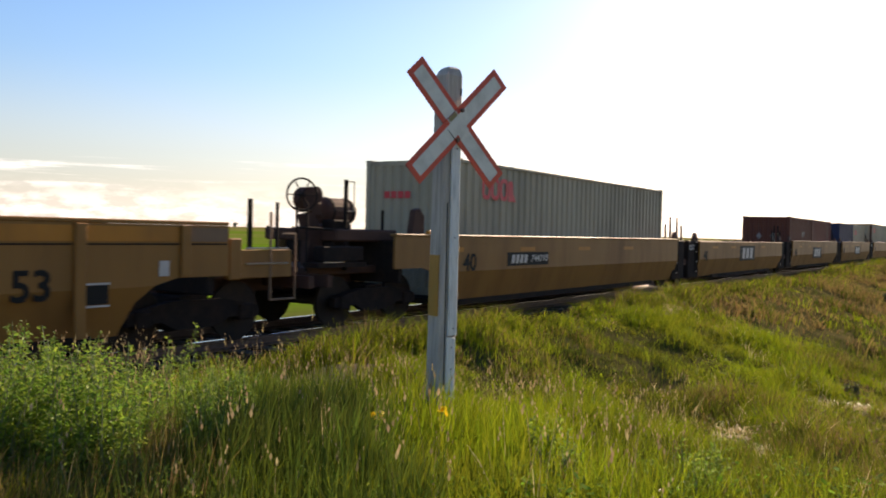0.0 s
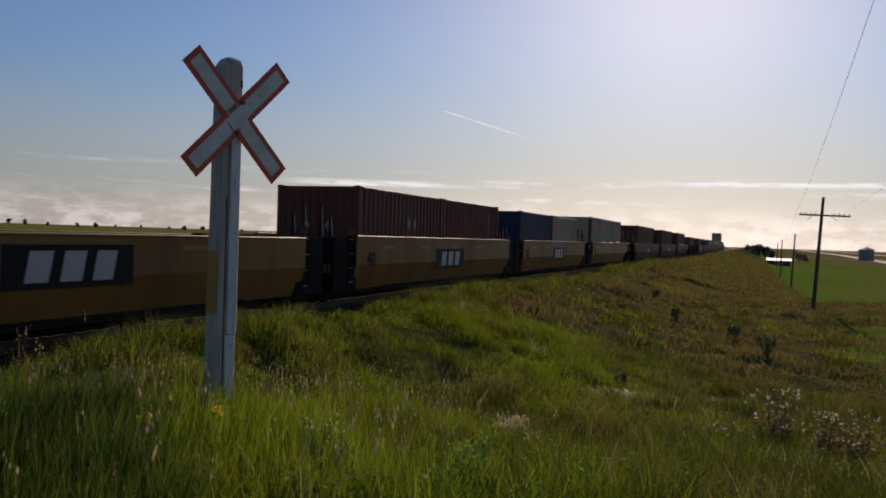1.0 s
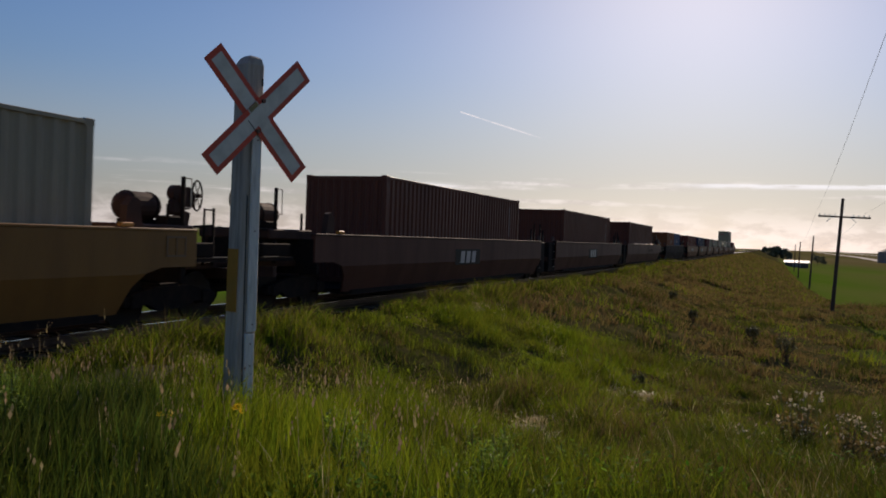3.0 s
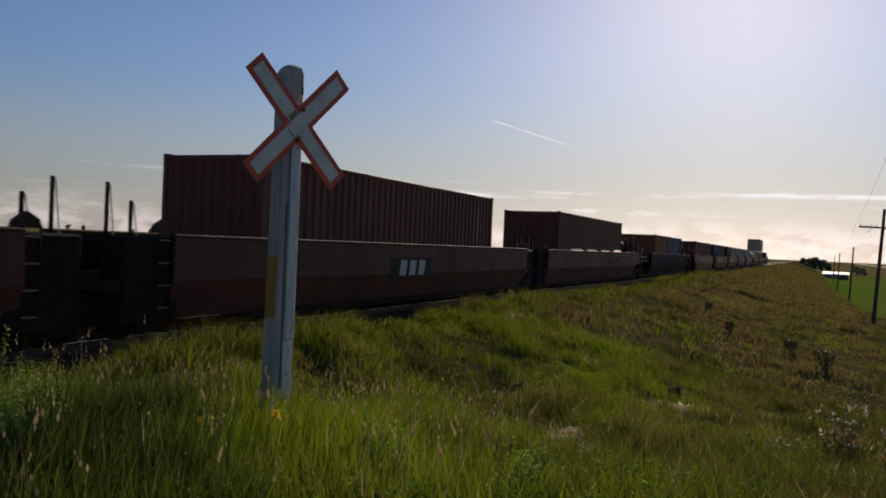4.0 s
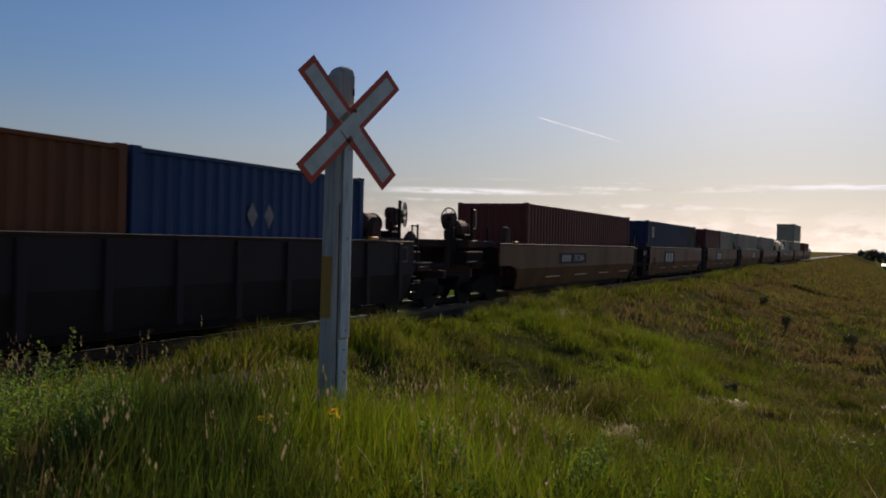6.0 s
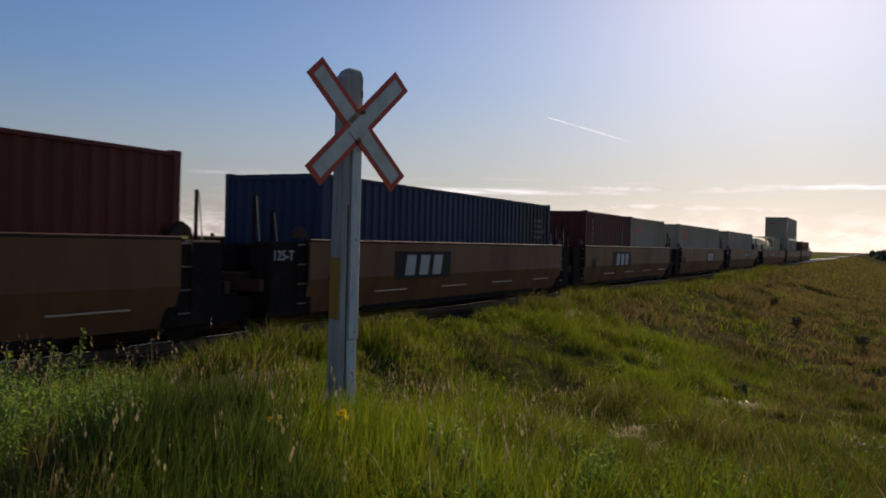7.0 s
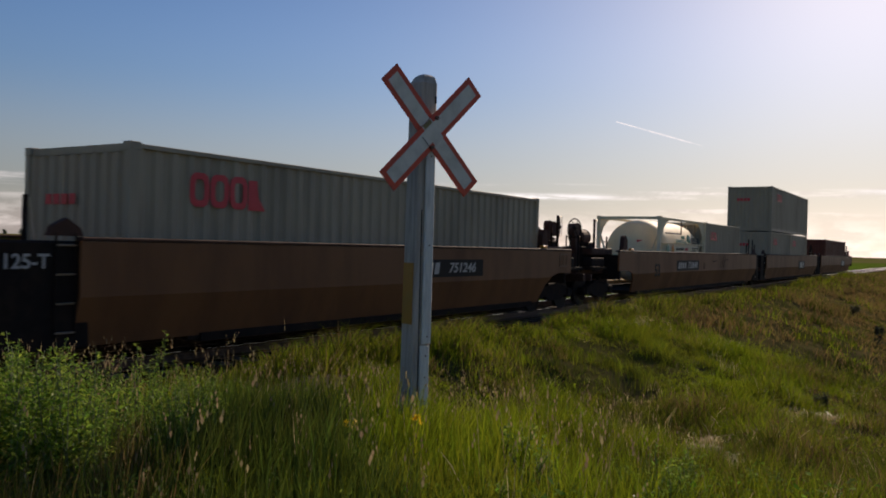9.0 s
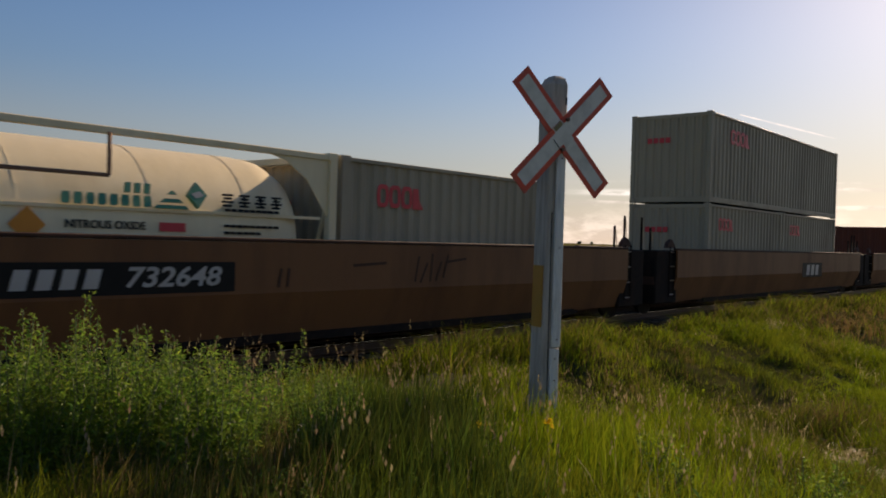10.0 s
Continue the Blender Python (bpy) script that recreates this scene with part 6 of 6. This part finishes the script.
broad_leaves("weed_leaf", 420, 26, 4.2, 6.6, 54, 0.034, 0.26, lambda x, y: open_ground(x, y) * (np.degrees(np.arctan2(y, x)) > 38), "small leaves of herbs in the dark grass")
broad_leaves("weed_leaf", 520, 30, 3.4, 6.0, 42, 0.038, 0.24, KEEP["grass"], "lush green leafy herbs on the verge")
broad_leaves("grass", 3600, 16, 9.5, 24, 54, 0.045, 0.24, KEEP["grass"], "small green leaves on the bank")
broad_leaves("grass_brown", 2200, 14, 9.5, 24, 54, 0.045, 0.24, KEEP["grass_brown"], "withered brown leaves on the bank")

# short grass round the standing place and behind it
for mat, n in (("grass", 2600), ("grass_dark", 1500), ("grass_brown", 1700)):
    x, y, size = tufts(rng, n, 10, 0.7, 9.0, 80, 346, open_ground, 0.10)
    blades("short_grass", mat, x, y, rng.uniform(0.05, 0.16, len(x)) * size, rng.uniform(0.005, 0.011, len(x)), rng, "short trodden grass beside the crossing", droop=0.9)
    x, y, size = tufts(rng, n // 4, 10, 0.7, 3.2, -14, 80, open_ground, 0.10)
    blades("short_grass", mat, x, y, rng.uniform(0.04, 0.12, len(x)) * size, rng.uniform(0.005, 0.011, len(x)), rng, "short trodden grass beside the crossing", droop=0.9)

# stalks with seed heads
n = 620
x, y = scatter(rng, n, 3.5, 11, 18, 76, open_ground)
tall = rng.uniform(0.35, 0.78, len(x)) * lower_right(x, y)
blades("seed_stalk", "seed_head", x, y, tall, np.full(len(x), 0.004), rng, "thin dry stalks above the grass", droop=0.25)
hx, hy, hz = x, y, height(x, y) + tall * 0.93
vs, fs = [], []
for px, py, pz in zip(hx, hy, hz):
    a, lean = rng.uniform(0, 6.28), rng.uniform(0.02, 0.08)
    for k in range(5):
        s = 0.022 * (1 - 0.12 * k)
        q = (px + lean * k * 0.3 * math.cos(a) + rng.uniform(-0.012, 0.012), py + lean * k * 0.3 * math.sin(a) + rng.uniform(-0.012, 0.012), pz - 0.02 + 0.026 * k)
        i = len(vs)
        t = rng.uniform(0, 6.28)
        vs += [(q[0] - 0.4 * s * math.cos(t), q[1] - 0.4 * s * math.sin(t), q[2]), (q[0], q[1], q[2] - s), (q[0] + 0.4 * s * math.cos(t), q[1] + 0.4 * s * math.sin(t), q[2]), (q[0], q[1], q[2] + s)]
        fs.append((i, i + 1, i + 2, i + 3))
tagged(new("seed_head", raw("seed_head", vs, fs, "seed_head")), "feathery tan seed heads over the grass", "grass", kind="stuff")
# flattened straw on the bare patches, its pale colour also standing in for sun glints
bx, by = [], []
for px, py, rx, ry in BARE[2:]:
    bx += list(rng.normal(px, rx * 0.6, 110))
    by += list(rng.normal(py, ry * 0.6, 110))
bx, by = np.array(bx), np.array(by)
blades("dead_straw", "straw", bx, by, rng.uniform(0.10, 0.24, len(bx)), rng.uniform(0.006, 0.014, len(bx)), rng, "flattened pale straw on bare soil", droop=1.4, flat=0.55, lift=0.09)


# ---- leafy plants ----
def leafy(seed, tall, stems, leaves, size, spread, bare=0.12):
    """A stem mesh and a leaf mesh for a bushy herb; leaves crowd along the stems and grow smaller to the tips."""
    rng = np.random.default_rng(seed)
    bm = bmesh.new()
    vs, fs = [], []
    for s in range(stems):
        a = rng.uniform(0, 6.28)
        r = spread * rng.uniform(0.2, 1.0)
        h = tall * rng.uniform(0.5, 1.0)
        p0 = Vector((0.05 * math.cos(a), 0.05 * math.sin(a), -0.02))
        p1 = Vector((0.55 * r * math.cos(a), 0.55 * r * math.sin(a), h * 0.55))
        p2 = Vector((r * math.cos(a + 0.4), r * math.sin(a + 0.4), h))
        add_tube(bm, p0, p1, 0.006, 4, 0.0045)
        add_tube(bm, p1, p2, 0.0045, 4, 0.002)
        for k in range(leaves):
            t = rng.uniform(bare, 1.0) ** 0.8
            q = p0.lerp(p1, t / 0.55) if t < 0.55 else p1.lerp(p2, (t - 0.55) / 0.45)
            b = rng.uniform(0, 6.28)
            out = rng.uniform(0.0, 0.10) * (1.2 - t)
            d = Vector((math.cos(b), math.sin(b), rng.uniform(-0.7, 1.3))).normalized()
            w = d.cross(Vector((rng.normal(0, 0.5), rng.normal(0, 0.5), 1))).normalized()
            up = w.cross(d)
            L = size * rng.uniform(0.5, 1.4) * (1.15 - 0.45 * t)
            c = q + d * out + Vector((0, 0, rng.uniform(-0.03, 0.03)))
            i = len(vs)
            vs += [tuple(c), tuple(c + d * L * 0.5 + w * L * 0.24 + up * L * 0.14), tuple(c + d * L - up * L * 0.15), tuple(c + d * L * 0.5 - w * L * 0.24 + up * L * 0.14), tuple(c + d * L * 0.5)]
            fs += [(i, i + 1, i + 4), (i + 1, i + 2, i + 4), (i, i + 4, i + 3), (i + 4, i + 2, i + 3)]
    me = bpy.data.meshes.new("stems")
    bm.to_mesh(me)
    bm.free()
    me.materials.append(MAT["weed_stem"])
    return me, raw("foliage", vs, fs, "herb_leaf")


tall_kinds = [leafy(100 + i, 1.1, 10, 78, 0.047, 0.27, 0.24) for i in range(4)]
spire_kinds = [leafy(150 + i, 1.25, 3, 90, 0.040, 0.10, 0.36) for i in range(3)]
low_kinds = [leafy(200 + i, 0.42, 9, 44, 0.040, 0.22) for i in range(3)]


def herb(name, kinds, x, y, scale, k, label):
    h = anchor(name, x, y, float(height(x, y)), label, "plant", name + " patch")
    h.matrix_basis = pose(x, y, float(height(x, y)), rng.uniform(-6, 6), rng.uniform(-6, 6), rng.uniform(0, 360)) @ Matrix.Diagonal((scale, scale, scale, 1))
    me = kinds[k % len(kinds)]
    tagged(share("stalk", me[0], h), kind="stuff")
    tagged(share("foliage", me[1], h), kind="stuff")
    return h


for i in range(135):
    az, d = rng.uniform(48.5, 77), rng.uniform(4.6, 7.2)
    d = max(d, 5.0) if az > 62 else d
    x, y = d * math.cos(radians(az)), d * math.sin(radians(az))
    grow = 0.74 + 0.26 * float(smooth(az, 50, 59))
    herb("tall_weed", tall_kinds, x, y, grow * rng.uniform(0.50, 1.06) * (1.0 if d < 6.3 else 0.85), i, "tall bushy green weed with small leaves")
for i in range(22):
    az, d = rng.uniform(50, 75), rng.uniform(4.6, 6.8)
    x, y = d * math.cos(radians(az)), d * math.sin(radians(az))
    grow = 0.6 + 0.4 * float(smooth(az, 50, 59))
    herb("tall_weed", spire_kinds, x, y, grow * rng.uniform(0.8, 1.12), i, "slender leafy green weed standing above the others")
for i in range(64):
    az, d = rng.uniform(42, 60), rng.uniform(5.0, 8.4)
    x, y = d * math.cos(radians(az)), d * math.sin(radians(az))
    herb("tall_weed", tall_kinds, x, y, rng.uniform(0.26, 0.52), i, "young leafy green weed among the grass")
for i in range(30):
    az, d = rng.uniform(8, 62), rng.uniform(3.9, 5.8)
    x, y = d * math.cos(radians(az)), d * math.sin(radians(az))
    herb("low_herb", low_kinds, x, y, rng.uniform(0.7, 1.15), i, "low leafy green herb in the grass")


def flower_plant(x, y, top, heads, seed):
    rng = np.random.default_rng(seed)
    z = float(height(x, y))
    f = anchor("flower_plant", x, y, z, "yellow wildflower on a thin green stem", "flower", "yellow wildflowers")
    h = top - z
    part("stem", tube((0, 0, -0.02), (0.02, 0.01, h), 0.005, 5, 0.003), "weed_stem", f)
    v, q = leaf_cloud(rng, (0, 0, h * 0.5), (0.06, 0.06, h * 0.35), 22, 0.04)
    share("leaves", raw("leaves", v, q, "weed_leaf"), f)
    for k in range(heads):
        bm = bmesh.new()
        for i in range(7):
            a = 6.283 * i / 7
            d, w = Vector((math.cos(a), math.sin(a), 0.35)), Vector((-math.sin(a), math.cos(a), 0))
            p = [Vector((0, 0, 0)), d * 0.016 + w * 0.009, d * 0.030, d * 0.016 - w * 0.009]
            bm.faces.new([bm.verts.new(v) for v in p])
        bmesh.ops.create_icosphere(bm, subdivisions=1, radius=0.008)
        ob = part("flower_head", bm, "petal", f, "bright yellow petals")
        ob.matrix_basis = pose(0.02 + rng.uniform(-0.035, 0.035), 0.01 + rng.uniform(-0.035, 0.035), h - rng.uniform(0, 0.06), rng.uniform(20, 80), rng.uniform(-40, 20), rng.uniform(0, 360))


flower_plant(4.24, 3.49, 0.51, 7, 1)
flower_plant(4.68, 3.26, 0.49, 5, 2)
flower_plant(3.9, 2.95, 0.34, 3, 3)
flower_plant(9.4, -0.55, -0.42, 3, 4)


def dry_bush(x, y, tall, wide, n, seed, label):
    rng = np.random.default_rng(seed)
    z = float(height(x, y))
    b = anchor("dry_bush", x, y, z, label, "bush", "dry bushes")
    bm = bmesh.new()
    vs, fs, us, gs = [], [], [], []
    for i in range(n):
        a, r, h = rng.uniform(0, 6.28), wide * rng.uniform(0.1, 1) * 0.5, tall * rng.uniform(0.5, 1)
        tip = Vector((r * math.cos(a), r * math.sin(a), h))
        add_tube(bm, (0.1 * r * math.cos(a), 0.1 * r * math.sin(a), -0.02), tip, 0.004, 4, 0.002)
        v, q = leaf_cloud(rng, tip, (0.03, 0.03, 0.03), 3, 0.017)
        fs += [tuple(j + len(vs) for j in f) for f in q]
        vs += v
        v, q = leaf_cloud(rng, tip * 0.6, (0.06, 0.06, h * 0.25), 9, 0.03)
        gs += [tuple(j + len(us) for j in f) for f in q]
        us += v
    tagged(part("stalk", bm, "weed_stem", b), kind="stuff")
    tagged(share("foliage", raw("foliage", us, gs, "grass_brown"), b, None, "brownish green leaves"), kind="stuff")
    tagged(share("seed_tuft", raw("seed_tuft", vs, fs, "dry_head"), b, None, "pale fluffy seed tufts"), kind="stuff")


dry_bush(8.5, -0.37, 0.80, 0.65, 46, 1, "tall brownish seeding bush with bright tufts")
dry_bush(8.0, 0.02, 0.5, 0.4, 20, 2, "small brownish seeding bush with bright tufts")
dry_bush(9.1, -0.85, 0.7, 0.75, 40, 3, "brownish seeding bush with bright tufts")
dry_bush(2.67, 4.11, 0.55, 0.30, 9, 5, "withered pale tan flower heads among the weeds")
dry_bush(3.05, 3.95, 0.52, 0.22, 5, 6, "withered pale tan flower heads among the weeds")
dry_bush(10.3, -1.3, 0.6, 0.8, 30, 4, "brownish seeding bush with bright tufts")


def shrub(x, y, tall, seed):
    rng = np.random.default_rng(seed)
    s = anchor("shrub", x, y, float(height(x, y)), "small dark shrub on the grassy bank", "shrub", "shrubs on the bank")
    bm = bmesh.new()
    vs, fs = [], []
    for i in range(16):
        a = rng.uniform(0, 6.28)
        tip = Vector((0.35 * tall * math.cos(a), 0.35 * tall * math.sin(a), tall * rng.uniform(0.6, 1)))
        add_tube(bm, (0, 0, -0.05), tip, 0.012, 4, 0.004)
        v, q = leaf_cloud(rng, tip * 0.8, (0.13 * tall, 0.13 * tall, 0.3 * tall), 26, 0.035)
        fs += [tuple(j + len(vs) for j in f) for f in q]
        vs += v
    tagged(part("stalk", bm, "pole_wood", s), kind="stuff")
    tagged(share("foliage", raw("foliage", vs, fs, "bush_leaf"), s), kind="stuff")


for i, (x, y, h) in enumerate([(26.5, -0.62, 0.8), (39.3, 4.05, 0.55), (30.2, 0.4, 0.6), (17.0, 2.35, 0.35), (33.0, 2.6, 0.5)]):
    shrub(x, y, h, 300 + i)


# ---- ballast stones ----
n = 14000
sx, sy = rng.uniform(-6, 45, n), TRACK_Y - rng.uniform(0.9, 2.35, n)
sz = np.where(sy > TRACK_Y - 1.75, -0.20, -0.20 - (TRACK_Y - 1.75 - sy) * 0.52 / 1.15)
r = rng.uniform(0.02, 0.045, n)
corners = np.array([(1, 0, 0), (0, 1, 0), (-1, 0, 0), (0, -1, 0), (0, 0, 0.8), (0, 0, -0.8)])
jit = corners[None] * r[:, None, None] * rng.uniform(0.6, 1.3, (n, 6, 1))
sv = (jit + np.stack([sx, sy, sz], 1)[:, None]).reshape(-1, 3)
sf = [(6 * i + p, 6 * i + q, 6 * i + k) for i in range(n) for p, q, k in ((0, 1, 4), (1, 2, 4), (2, 3, 4), (3, 0, 4), (1, 0, 5), (2, 1, 5), (3, 2, 5), (0, 3, 5))]
tagged(new("ballast_stones", raw("ballast_stones", sv.tolist(), sf, "stone")), "loose dark crushed stones beside the rails", "stones", kind="stuff")


# ---- sleepers ----
for i in range(230):
    share("tie", tie_me, bed, pose(-12 + 0.54 * i, TRACK_Y, 0))


# ---- movement of the train ----
def motions():
    for ob, x in MOVING:
        y, z = ob.location.y, ob.location.z
        walk(ob, [(t, pose(x - SPEED * t, y, z)) for t in (0.0, 2.5, 5.0, 7.5, 10.0)])


motions()
